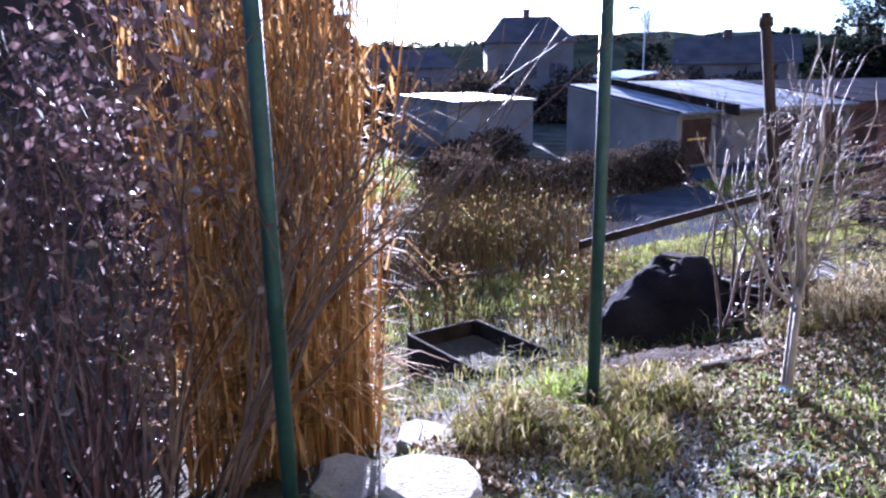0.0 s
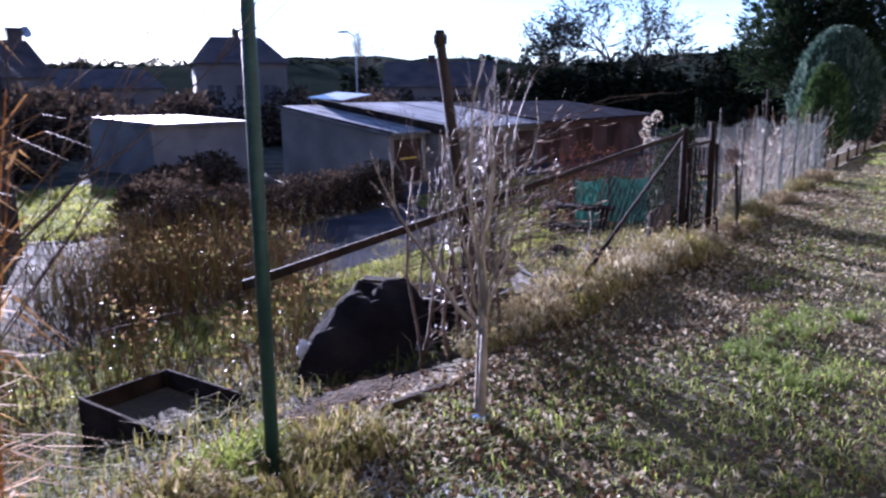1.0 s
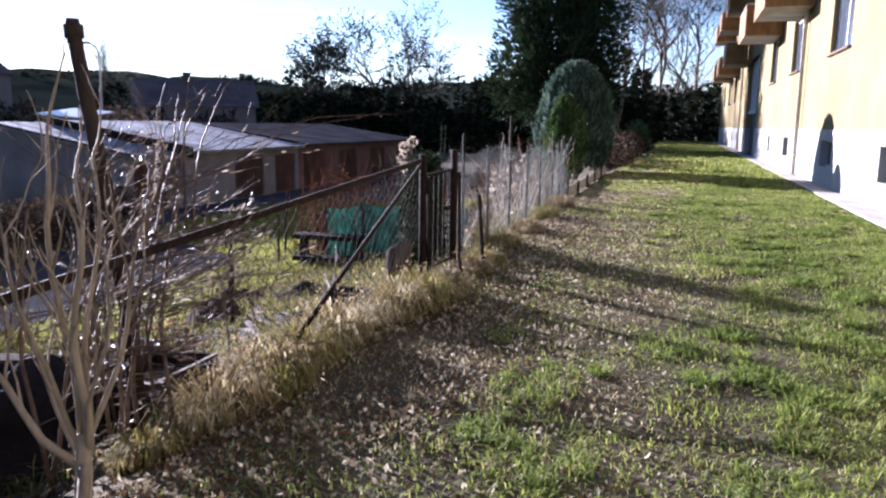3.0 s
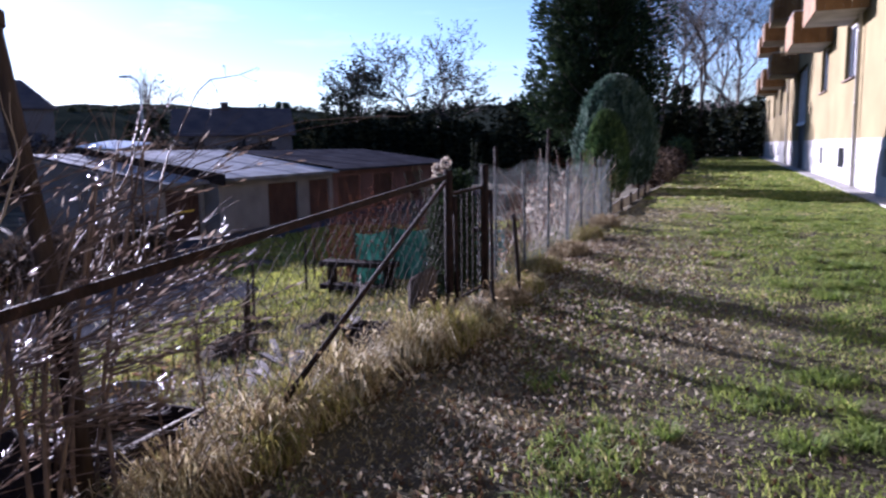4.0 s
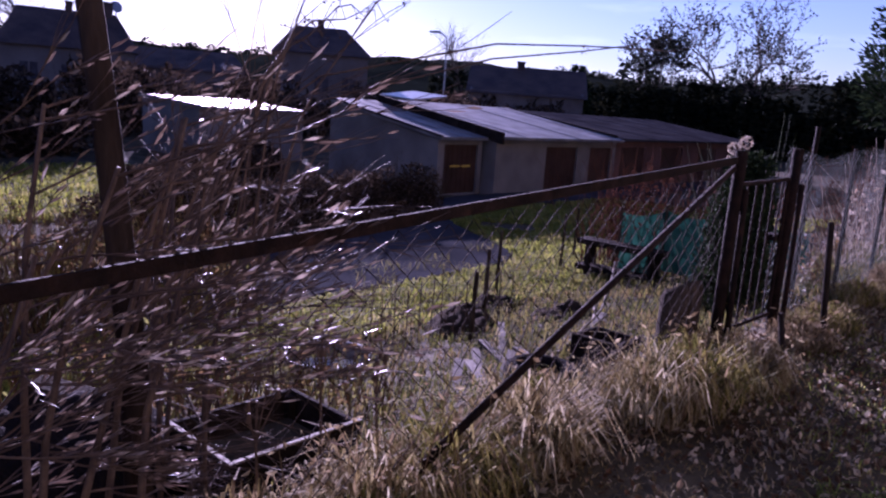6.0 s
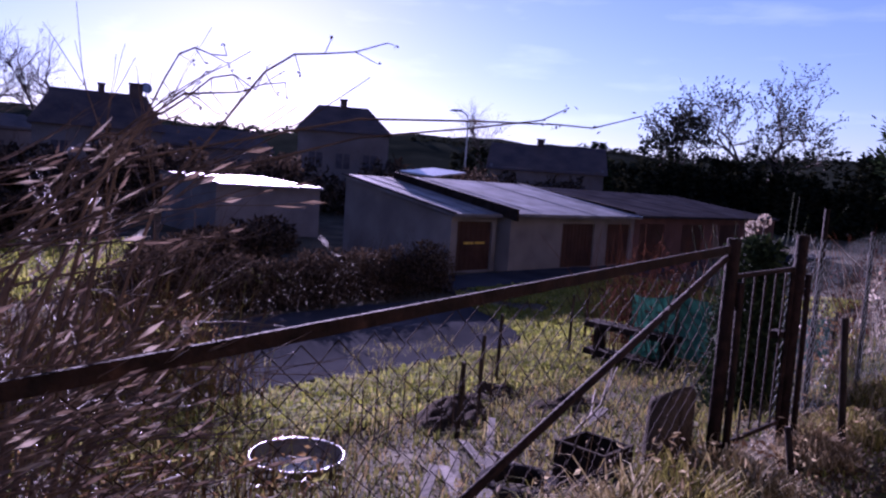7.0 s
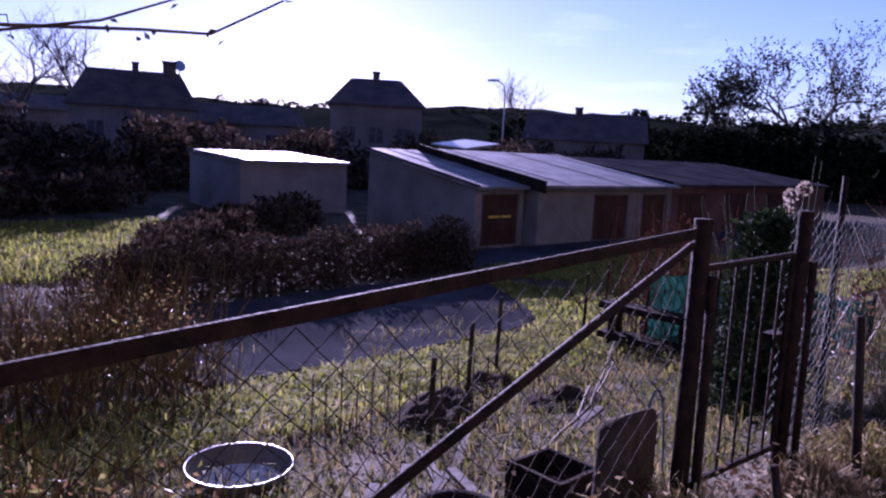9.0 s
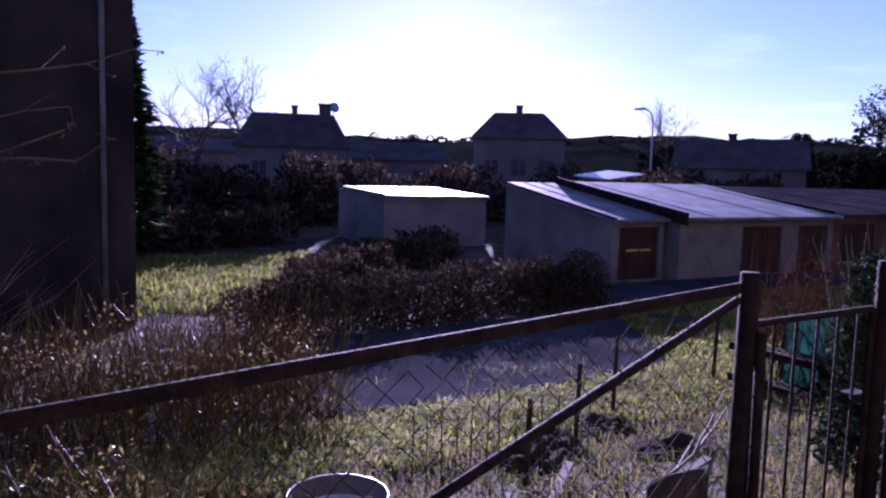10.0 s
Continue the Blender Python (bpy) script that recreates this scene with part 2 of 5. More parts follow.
# ---- mesh tools ----
class Build:
    """Gathers points and faces of one mesh."""

    def __init__(self):
        self.v, self.f = [], []

    def add(self, pts, faces):
        k = len(self.v)
        self.v += [tuple(p) for p in pts]
        self.f += [tuple(i + k for i in q) for q in faces]
        return self

    def box(self, x0, x1, y0, y1, z0, z1, m=None):
        p = [Vector((x, y, z)) for z in (z0, z1) for y in (y0, y1) for x in (x0, x1)]
        if m is not None:
            p = [m @ q for q in p]
        return self.add(p, [(0, 2, 3, 1), (4, 5, 7, 6), (0, 1, 5, 4), (1, 3, 7, 5), (3, 2, 6, 7), (2, 0, 4, 6)])

    def tube(self, pts, r0, r1=None, sides=6, caps=True):
        """A round bar along points, from radius r0 to r1."""
        pts = [Vector(p) for p in pts]
        r1 = r0 if r1 is None else r1
        k, n = len(self.v), len(pts)
        for i, p in enumerate(pts):
            d = (pts[min(i + 1, n - 1)] - pts[max(i - 1, 0)]).normalized()
            a = d.orthogonal().normalized() if abs(d.z) > 0.9 else d.cross(Vector((0, 0, 1))).normalized()
            b = d.cross(a)
            r = r0 + (r1 - r0) * i / (n - 1)
            for s in range(sides):
                w = 2 * math.pi * s / sides
                self.v.append(tuple(p + a * (r * math.cos(w)) + b * (r * math.sin(w))))
        for i in range(n - 1):
            for s in range(sides):
                q = (s + 1) % sides
                self.f.append((k + i * sides + s, k + i * sides + q, k + (i + 1) * sides + q, k + (i + 1) * sides + s))
        if caps:
            self.f.append(tuple(k + s for s in reversed(range(sides))))
            self.f.append(tuple(k + (n - 1) * sides + s for s in range(sides)))
        return self

    def leaf(self, p, way, length, width, fold=0.3):
        """One folded leaf from p along way."""
        way = Vector(way).normalized()
        side = way.cross(Vector((random.uniform(-1, 1), random.uniform(-1, 1), random.uniform(-1, 1)))).normalized()
        up = way.cross(side)
        p = Vector(p)
        return self.add([p, p + way * length * 0.5 + side * width * 0.5 + up * fold * width * 0.5, p + way * length, p + way * length * 0.5 - side * width * 0.5 + up * fold * width * 0.5], [(0, 1, 2), (0, 2, 3)])

    def blade(self, p, height, width, lean, turn):
        """A bent grass blade."""
        c, s = math.cos(turn), math.sin(turn)
        x, y, z = p
        w = width / 2
        a, b = lean * 0.35, lean
        self.add([(x - s * w, y + c * w, z), (x + s * w, y - c * w, z), (x + c * a * height + s * w * 0.8, y + s * a * height - c * w * 0.8, z + height * 0.6), (x + c * a * height - s * w * 0.8, y + s * a * height + c * w * 0.8, z + height * 0.6), (x + c * b * height, y + s * b * height, z + height * max(0.25, 1 - 0.4 * b))], [(0, 1, 2, 3), (3, 2, 4)])

    def mesh(self, name, mat, smooth=False):
        me = bpy.data.meshes.new(name)
        me.from_pydata(self.v, [], self.f)
        me.materials.append(mat)
        if smooth:
            me.polygons.foreach_set("use_smooth", [True] * len(me.polygons))
        me.update()
        return me


ORIGIN = {}


def part(name, built, mat, parent, label="", smooth=False):
    """One mesh under a thing or a part; its points are given in the thing's frame of building."""
    shift = ORIGIN[parent.name]
    if shift.length:
        built.v = [(x - shift.x, y - shift.y, z - shift.z) for x, y, z in built.v]
    ob = new(name, built.mesh(name, mat, smooth))
    ob.parent = parent
    ORIGIN[ob.name] = shift
    return tagged(ob, label)


def thing(name, label, category, at=(0, 0, 0), group="", kind="", local=False):
    """An Empty at the base of a thing, which parents its parts. local: the parts are built round the base, else in world coordinates."""
    ob = new(name)
    ob.empty_display_size = 0.1
    ob.location = at
    ORIGIN[ob.name] = Vector((0, 0, 0)) if local else Vector(at)
    return tagged(ob, label, category, group, kind)


def solo(name, built, mat, label, category="", group="", kind="", smooth=False):
    return tagged(new(name, built.mesh(name, mat, smooth)), label, category, group, kind)


def bevelled(built, width=0.006):
    """The same boxes with softened edges."""
    bm = bmesh.new()
    vs = [bm.verts.new(p) for p in built.v]
    for q in built.f:
        bm.faces.new([vs[i] for i in q])
    bmesh.ops.bevel(bm, geom=bm.edges[:], offset=width, segments=2, affect="EDGES", profile=0.6)
    out = Build()
    bm.verts.index_update()
    out.add([v.co for v in bm.verts], [[v.index for v in f.verts] for f in bm.faces])
    bm.free()
    return out


PROFILE = ((-400, 3.0), (-120, 2.0), (-70, 0.4), (-45, -1.0), (-25, -1.55), (-12, -1.55), (-8, -1.45), (-5, -1.15), (-3.5, -0.8), (-2.5, -0.48), (-1.9, -0.25), (-1.45, -0.06), (-1.15, 0.0), (400, 0.0))


def level(x, y):
    """The height of the ground."""
    for (x0, z0), (x1, z1) in zip(PROFILE, PROFILE[1:]):
        if x <= x1:
            u = max(0.0, min(1.0, (x - x0) / (x1 - x0)))
            z = z0 + (z1 - z0) * u
            break
    else:
        z = 0.0
    rough = 0.02 if x > -1.2 else 0.05
    if x < 3.4 and abs(x) < 40 and abs(y) < 60:
        z += rough * noise.noise((x * 1.7, y * 1.7, 0.3)) + 0.35 * rough * noise.noise((x * 6, y * 6, 1.7))
    return z


# ---- ground ----
def ground_lines(near, far, step):
    a = list(np.arange(near[0], near[1], step))
    out, d = [], 1.0
    lo, hi = a[0], a[-1]
    left, right = [], []
    while lo - d > far[0]:
        lo -= d
        left.append(lo)
        d *= 1.25
    d = 1.0
    while hi + d < far[1]:
        hi += d
        right.append(hi)
        d *= 1.25
    return left[::-1] + a + right


gx, gy = ground_lines((-18, 4.2), (-2500, 2500), 0.16), ground_lines((-3, 24), (-2500, 2500), 0.16)
gb = Build()
gb.v = [(x, y, level(x, y)) for y in gy for x in gx]
w = len(gx)
gb.f = [(j * w + i, j * w + i + 1, (j + 1) * w + i + 1, (j + 1) * w + i) for j in range(len(gy) - 1) for i in range(w - 1)]
solo("ground", gb, M_SOIL, "uneven turf and bare soil sloping down to the gardens", "ground", kind="structure", smooth=True)


def ribbon(name, pts, mat, label, category, lift=0.006, step=0.5):
    """A flat paved area over the ground, between two lists of edge points."""
    b = Build()
    left, right = pts
    for i in range(len(left)):
        for k in range(9):
            u = k / 8
            x, y = left[i][0] * (1 - u) + right[i][0] * u, left[i][1] * (1 - u) + right[i][1] * u
            b.v.append((x, y, level(x, y) + lift))
    for i in range(len(left) - 1):
        for k in range(8):
            b.f.append((i * 9 + k, i * 9 + k + 1, (i + 1) * 9 + k + 1, (i + 1) * 9 + k))
    return solo(name, b, mat, label, category, kind="structure", smooth=True)


ys = [y for y in np.arange(7.6, 50.1, 0.4)]
def drive_edge(y):
    """The garden side of the drive, which swings out to the garages."""
    u = min(1.0, max(0.0, (y - 12.8) / 5.0))
    return -7.75 - 5.65 * u * u * (3 - 2 * u)
ribbon("road", ([(-12.4 if y < 17.0 else -15.55, y) for y in ys], [(drive_edge(y) + 0.25 * noise.noise((y * 0.8, 0, 0)), y) for y in ys]), M_TAR, "worn asphalt drive before the garages, blue-grey shade in its colour", "road", 0.05)

# ---- apartment building ----
WALL, END0, END1, TOP, PLINTH = 4.16, -6.0, 78.0, 10.5, 1.42
WINDOWS = [(13.4, 15.9), (19.3, 21.8), (26.8, 29.0), (33.2, 35.4), (51.0, 53.4), (57.0, 59.2), (64.0, 66.2), (71.0, 73.2), (6.6, 9.0), (0.2, 2.6)]
CELLARS = [(13.9, 15.65), (20.2, 21.7), (27.9, 29.3), (33.4, 34.3), (52, 53.2), (58, 59.2), (65, 66.2), (7.2, 8.7), (1.0, 2.4)]
# The wide dark doorway also stands in for the conifer's shadow on the wall.
DOORWAY = (41.0, 46.4, 0.0, 5.1)
house = thing("apartment_building", "ochre plastered apartment building with white plinth and brown balconies", "building", (WALL + 5, 36, 0))
holes = [(a, b, 3.28, 5.0) for a, b in WINDOWS] + [(a, b, 6.2, 7.9) for a, b in WINDOWS] + [(a, b, 0.49, 1.14) for a, b in CELLARS] + [DOORWAY]


def pierced(x0, x1, y0, y1, z0, z1, openings):
    """A wall with openings through it, as one closed mesh."""
    cuts = [o for o in openings if o[0] < y1 and o[1] > y0 and o[2] < z1 and o[3] > z0]
    ys_ = sorted({y0, y1, *(min(max(v, y0), y1) for o in cuts for v in o[:2])})
    zs_ = sorted({z0, z1, *(min(max(v, z0), z1) for o in cuts for v in o[2:])})
    def full(i, j):
        if not (0 <= i < len(ys_) - 1 and 0 <= j < len(zs_) - 1):
            return False
        y, z = (ys_[i] + ys_[i + 1]) / 2, (zs_[j] + zs_[j + 1]) / 2
        return not any(o[0] < y < o[1] and o[2] < z < o[3] for o in cuts)
    b, known = Build(), {}
    def corner(x, i, j):
        key = (x, i, j)
        if key not in known:
            known[key] = len(b.v)
            b.v.append((x, ys_[i], zs_[j]))
        return known[key]
    for i in range(len(ys_) - 1):
        for j in range(len(zs_) - 1):
            if not full(i, j):
                continue
            f = lambda x, di, dj: corner(x, i + di, j + dj)
            b.f += [(f(x0, 0, 0), f(x0, 0, 1), f(x0, 1, 1), f(x0, 1, 0)), (f(x1, 0, 0), f(x1, 1, 0), f(x1, 1, 1), f(x1, 0, 1))]
            if not full(i - 1, j):
                b.f.append((f(x0, 0, 0), f(x1, 0, 0), f(x1, 0, 1), f(x0, 0, 1)))
            if not full(i + 1, j):
                b.f.append((f(x0, 1, 0), f(x0, 1, 1), f(x1, 1, 1), f(x1, 1, 0)))
            if not full(i, j - 1):
                b.f.append((f(x0, 0, 0), f(x0, 1, 0), f(x1, 1, 0), f(x1, 0, 0)))
            if not full(i, j + 1):
                b.f.append((f(x0, 0, 1), f(x1, 0, 1), f(x1, 1, 1), f(x0, 1, 1)))
    return b


part("plinth", pierced(WALL, WALL + 0.4, END0, END1, -0.1, PLINTH, holes), M_PLINTH, house, "white rendered plinth")
part("wall", pierced(WALL + 0.03, WALL + 0.4, END0, END1, PLINTH, TOP, holes), M_PLASTER, house, "ochre plaster wall with faint stains")
back = Build().box(WALL + 0.4, WALL + 10, END0, END1, -0.1, TOP)
part("body", back, M_PLASTER, house)
rf = Build().add([(WALL - 0.5, END0 - 0.4, TOP), (WALL + 10.5, END0 - 0.4, TOP), (WALL + 5, END0 - 0.4, TOP + 3.5), (WALL - 0.5, END1 + 0.4, TOP), (WALL + 10.5, END1 + 0.4, TOP), (WALL + 5, END1 + 0.4, TOP + 3.5)], [(0, 1, 2), (5, 4, 3), (0, 3, 4, 1), (1, 4, 5, 2), (2, 5, 3, 0)])
part("roof", rf, M_TILE, house)
for z0, z1, spans in ((3.28, 5.0, WINDOWS), (6.2, 7.9, WINDOWS), (0.49, 1.14, CELLARS)):
    for a, b_ in spans:
        cellar = z1 < 2
        d = 0.16
        fr = Build()
        t = 0.05 if cellar else 0.07
        fr.box(WALL + d, WALL + d + 0.06, a, b_, z0, z0 + t).box(WALL + d, WALL + d + 0.06, a, b_, z1 - t, z1)
        fr.box(WALL + d, WALL + d + 0.06, a, a + t, z0 + t, z1 - t).box(WALL + d, WALL + d + 0.06, b_ - t, b_, z0 + t, z1 - t)
        fr.box(WALL + d, WALL + d + 0.06, (a + b_) / 2 - t / 2, (a + b_) / 2 + t / 2, z0 + t, z1 - t)
        win = part("window", fr, M_WHITE if not cellar else M_SLAB, house, "white window frame" if not cellar else "grey cellar window")
        for p0, p1 in ((a + t, (a + b_) / 2 - t / 2), ((a + b_) / 2 + t / 2, b_ - t)):
            part("pane", Build().box(WALL + d + 0.02, WALL + d + 0.035, p0, p1, z0 + t, z1 - t), M_GLASS, win)
        if not cellar:
            part("sill", Build().box(WALL - 0.06, WALL + d, a - 0.06, b_ + 0.06, z0 - 0.05, z0 - 0.003), M_SILL, win, "dark brown tiled sill")
a, b_, z0, z1 = DOORWAY
# Door colour carries the bluish dark of the conifer's shadow.
dr = Build().box(WALL + 0.25, WALL + 0.31, a, b_, 0.0, 2.2)
door = part("entrance_door", dr, M_DOOR, house, "entrance door with conifer shade in its dark colour")
part("handle", Build().tube([(WALL + 0.2, a + 0.5, 0.95), (WALL + 0.2, a + 0.5, 1.25)], 0.015), M_STEELGREY, door)
part("lintel", Build().box(WALL + 0.1, WALL + 0.32, a, b_, 2.2, 2.35), M_WHITE, house)
for k in range(4):
    y0, y1 = a + (b_ - a) * k / 4, a + (b_ - a) * (k + 1) / 4
    part("pane", Build().box(WALL + 0.25, WALL + 0.27, y0 + 0.04, y1 - 0.04, 2.39, z1 - 0.04), M_GLASS, house, "tall stairwell pane")
    part("mullion", Build().box(WALL + 0.2, WALL + 0.3, y1 - 0.04, y1 + (0.04 if k < 3 else 0), 2.35, z1), M_WHITE, house)
for y in (25.55, 50.4, -1.5):
    dp = Build().tube([(WALL - 0.09, y, 0.02), (WALL - 0.09, y, TOP - 0.3), (WALL - 0.45, y, TOP - 0.02)], 0.06, sides=10)
    for z in (0.6, 2.4, 4.4, 6.4, 8.4):
        dp.tube([(WALL - 0.09, y, z), (WALL - 0.09, y, z + 0.05)], 0.072, sides=10)
    part("downpipe", dp, M_PIPE, house, "pale painted downpipe", True)
part("gutter", Build().tube([(WALL - 0.5, END0, TOP - 0.02), (WALL - 0.5, END1, TOP - 0.02)], 0.07, sides=8), M_PIPE, house)
for y in (24.7, 32.0, 45.4, 54.6, 61.5):
    for z in (4.95, 7.85):
        bal = part("balcony", Build().box(WALL - 1.32, WALL - 0.002, y, y + 3.4, z, z + 0.14), M_SLAB, house, "balcony with ochre board parapet")
        for i in range(17):
            y0 = y + 0.2 * i
            part("board", Build().box(WALL - 1.35, WALL - 1.325, y0 + 0.004, y0 + 0.196, z - 0.02, z + 1.12), M_BALCONY, bal)
        for i in range(6):
            x0 = WALL - 1.32 + 0.22 * i
            for yy in (y - 0.025, y + 3.402):
                part("board", Build().box(x0 + 0.004, min(x0 + 0.216, WALL - 0.004), yy, yy + 0.023, z - 0.02, z + 1.12), M_BALCONY, bal)
        part("rail", Build().tube([(WALL, y, z + 1.16), (WALL - 1.34, y, z + 1.16), (WALL - 1.34, y + 3.4, z + 1.16), (WALL, y + 3.4, z + 1.16)], 0.025), M_STEELGREY, bal)
rack = Build()
for y in (16.6, 18.6):
    rack.tube([(WALL, y, 4.25), (WALL - 0.9, y, 4.35)], 0.014)
rack.tube([(WALL - 0.9, 16.5, 4.35), (WALL - 0.9, 18.7, 4.35)], 0.014).tube([(WALL - 0.5, 16.5, 4.31), (WALL - 0.5, 18.7, 4.31)], 0.006)
part("drying_rack", rack, M_WHITE, house, "white drying rack fixed under the window")
apron = thing("pavement", "concrete slab apron along the building foot", "pavement", (3.9, 30, 0), kind="structure")
slabs = {}
for i in range(60):
    y = -6 + i * 1.4
    if 0 not in slabs:
        slabs[0] = bevelled(Build().box(-0.24, 0.24, 0.006, 1.394, -0.1, 0.0), 0.008).mesh("slab", M_SLAB)
    s = new("slab", slabs[0])
    s.parent, s.location = apron, (3.9 - 3.9, y - 30, 0.035 + 0.012 * noise.noise((y, 0, 0)))
    s.rotation_euler = (0.004 * noise.noise((y, 4, 0)), 0.01 * noise.noise((y, 9, 0)), 0)
    s.data = slabs[0]

# ---- garages and low buildings ----
def garage_row(y0, y1, x0, x1, z_front, z_back, base, wall_mat, doors, label, over=0.25, roof_mat=M_FELT, verge=(0.08, 0.14)):
    """A mono-pitch garage row; the front faces +x."""
    g_ = thing("garage", label, "garage", ((x0 + x1) / 2, (y0 + y1) / 2, base))
    part("front_wall", pierced(x1 - 0.2, x1, y0, y1, base - 0.4, z_front, [(a, b, base, base + 1.62) for a, b in doors]), wall_mat, g_)
    for y in (y0, y1 - 0.2):
        b = Build()
        b.add([(x0, y, base - 0.4), (x1 - 0.203, y, base - 0.4), (x1 - 0.203, y, z_front), (x0, y, z_back), (x0, y + 0.2, base - 0.4), (x1 - 0.203, y + 0.2, base - 0.4), (x1 - 0.203, y + 0.2, z_front), (x0, y + 0.2, z_back)], [(0, 1, 2, 3), (7, 6, 5, 4), (0, 4, 5, 1), (1, 5, 6, 2), (2, 6, 7, 3), (3, 7, 4, 0)])
        part("side_wall", b, wall_mat, g_)
    part("back_wall", Build().box(x0 - 0.2, x0 - 0.003, y0, y1, base - 0.4, z_back), wall_mat, g_)
    r = Build()
    q = [(x0 - 0.3, z_back + 0.06), (x1 + over, z_front - 0.02)]
    r.add([(x, y, z + dz) for dz in (0, 0.1) for y in (y0 - 0.12, y1 + 0.02) for x, z in q], [(0, 2, 3, 1), (4, 5, 7, 6), (0, 1, 5, 4), (1, 3, 7, 5), (3, 2, 6, 7), (2, 0, 4, 6)])
    part("roof", r, roof_mat, g_, "felt roof with pale frost patches" if roof_mat is M_FELT else "dull dark felt roof")
    # The dark colour paints the shade on the step between neighbouring roofs.
    part("verge", Build().add([(x, y, z + dz) for dz in verge for y in (y0 - 0.15, y0 - 0.04) for x, z in q], [(0, 2, 3, 1), (4, 5, 7, 6), (0, 1, 5, 4), (1, 3, 7, 5), (3, 2, 6, 7), (2, 0, 4, 6)]), M_BLACKBOARD if verge[1] > 0.2 else M_OLDFELT, g_, "upstand along the roof edge, dark for the shaded step")
    n = max(2, int((y1 - y0) / 2.3))
    for i in range(n):
        y = y0 + (y1 - y0) * (i + 0.5 + 0.25 * math.sin(5.0 * i + y0)) / n
        part("roof_seam", Build().add([(x0 - 0.28, y, z_back + 0.165), (x1 + over, y, z_front + 0.085), (x1 + over, y + 0.03, z_front + 0.085), (x0 - 0.28, y + 0.03, z_back + 0.165), (x0 - 0.28, y + 0.015, z_back + 0.18), (x1 + over, y + 0.015, z_front + 0.1)], [(0, 1, 5, 4), (4, 5, 2, 3), (0, 4, 3), (1, 2, 5)]), roof_mat, g_)
    for a, b in doors:
        d = part("garage_door", Build().box(x1 - 0.14, x1 - 0.09, a, b, base, base + 1.62), M_GARDOOR, g_, "brown double garage door")
        k = int((b - a) / 0.22)
        for i in range(k):
            w0 = a + (b - a) * i / k
            part("plank", Build().box(x1 - 0.088, x1 - 0.07, w0 + 0.008, w0 + (b - a) / k - 0.008, base + 0.03, base + 1.6), M_GARDOOR, d)
    return g_


GB = -1.5
first = garage_row(19.9, 22.1, -21.4, -16.1, 0.3, 1.22, GB, M_GARWALL, [(20.2, 21.9)], "grey rendered garage with sloping felt roof")
stripe = part("sign", Build().box(-16.085, -16.07, 20.5, 20.98, -0.62, -0.55).box(-16.085, -16.07, 21.05, 21.5, -0.62, -0.55), M_YELLOW, first, "two yellow stripes on the door")
garage_row(22.25, 30.2, -21.2, -15.6, 0.38, 1.3, GB, M_GARWALL, [(25.2, 27.3), (28.2, 29.9)], "wide grey garage with frosted felt roof", 0.35, M_FELT, (-0.15, 0.24))
garage_row(30.4, 46.0, -21.8, -15.9, 0.42, 1.25, GB, M_BRICK, [(31.2, 33.4), (35, 37.2), (39, 41.2)], "long reddish garage row with dark felt roof", 0.25, M_OLDFELT, (0.0, 0.24))
garage_row(17.6, 22.6, -31.5, -26.9, 0.62, 0.82, GB, M_GARWALL, [], "low grey garage with white frosted roof")

# ---- dark house beside the drive ----
dark = thing("neighbour_house", "tall shaded house with dark patchy render and corner downpipe", "house", (-20, -3, -1.6))
CX, CY = -15.0, 6.5
def wall_openings():
    return [(-2.0, -0.8, 1.2, 2.7), (-6.5, -5.3, 1.2, 2.7)]
part("wall", pierced(CX - 0.4, CX, -14, CY, -1.9, 9.0, wall_openings()), M_DARKWALL, dark, "dark render with pale patches")
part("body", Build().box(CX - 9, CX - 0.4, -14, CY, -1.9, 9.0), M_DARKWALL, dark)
part("roof", Build().add([(CX + 0.5, -14.4, 9), (CX - 9.5, -14.4, 9), (CX - 4.5, -14.4, 12), (CX + 0.5, CY + 0.15, 9), (CX - 9.5, CY + 0.15, 9), (CX - 4.5, CY + 0.15, 12)], [(0, 2, 1), (3, 4, 5), (0, 1, 4, 3), (0, 3, 5, 2), (2, 5, 4, 1)]), M_TILE, dark)
part("downpipe", Build().tube([(CX + 0.08, CY - 0.55, -1.6), (CX + 0.08, CY - 0.55, 8.9)], 0.05, sides=8), M_DARKPIPE, dark, "grey corner downpipe", True)
for a, b, z0, z1 in wall_openings():
    wf = part("window", Build().box(CX - 0.16, CX - 0.1, a, b, z0, z0 + 0.07).box(CX - 0.16, CX - 0.1, a, b, z1 - 0.07, z1).box(CX - 0.16, CX - 0.1, a, a + 0.07, z0 + 0.07, z1 - 0.07).box(CX - 0.16, CX - 0.1, b - 0.07, b, z0 + 0.07, z1 - 0.07), M_WHITE, dark)
    part("pane", Build().box(CX - 0.14, CX - 0.12, a + 0.07, b - 0.07, z0 + 0.07, z1 - 0.07), M_GLASS, wf)

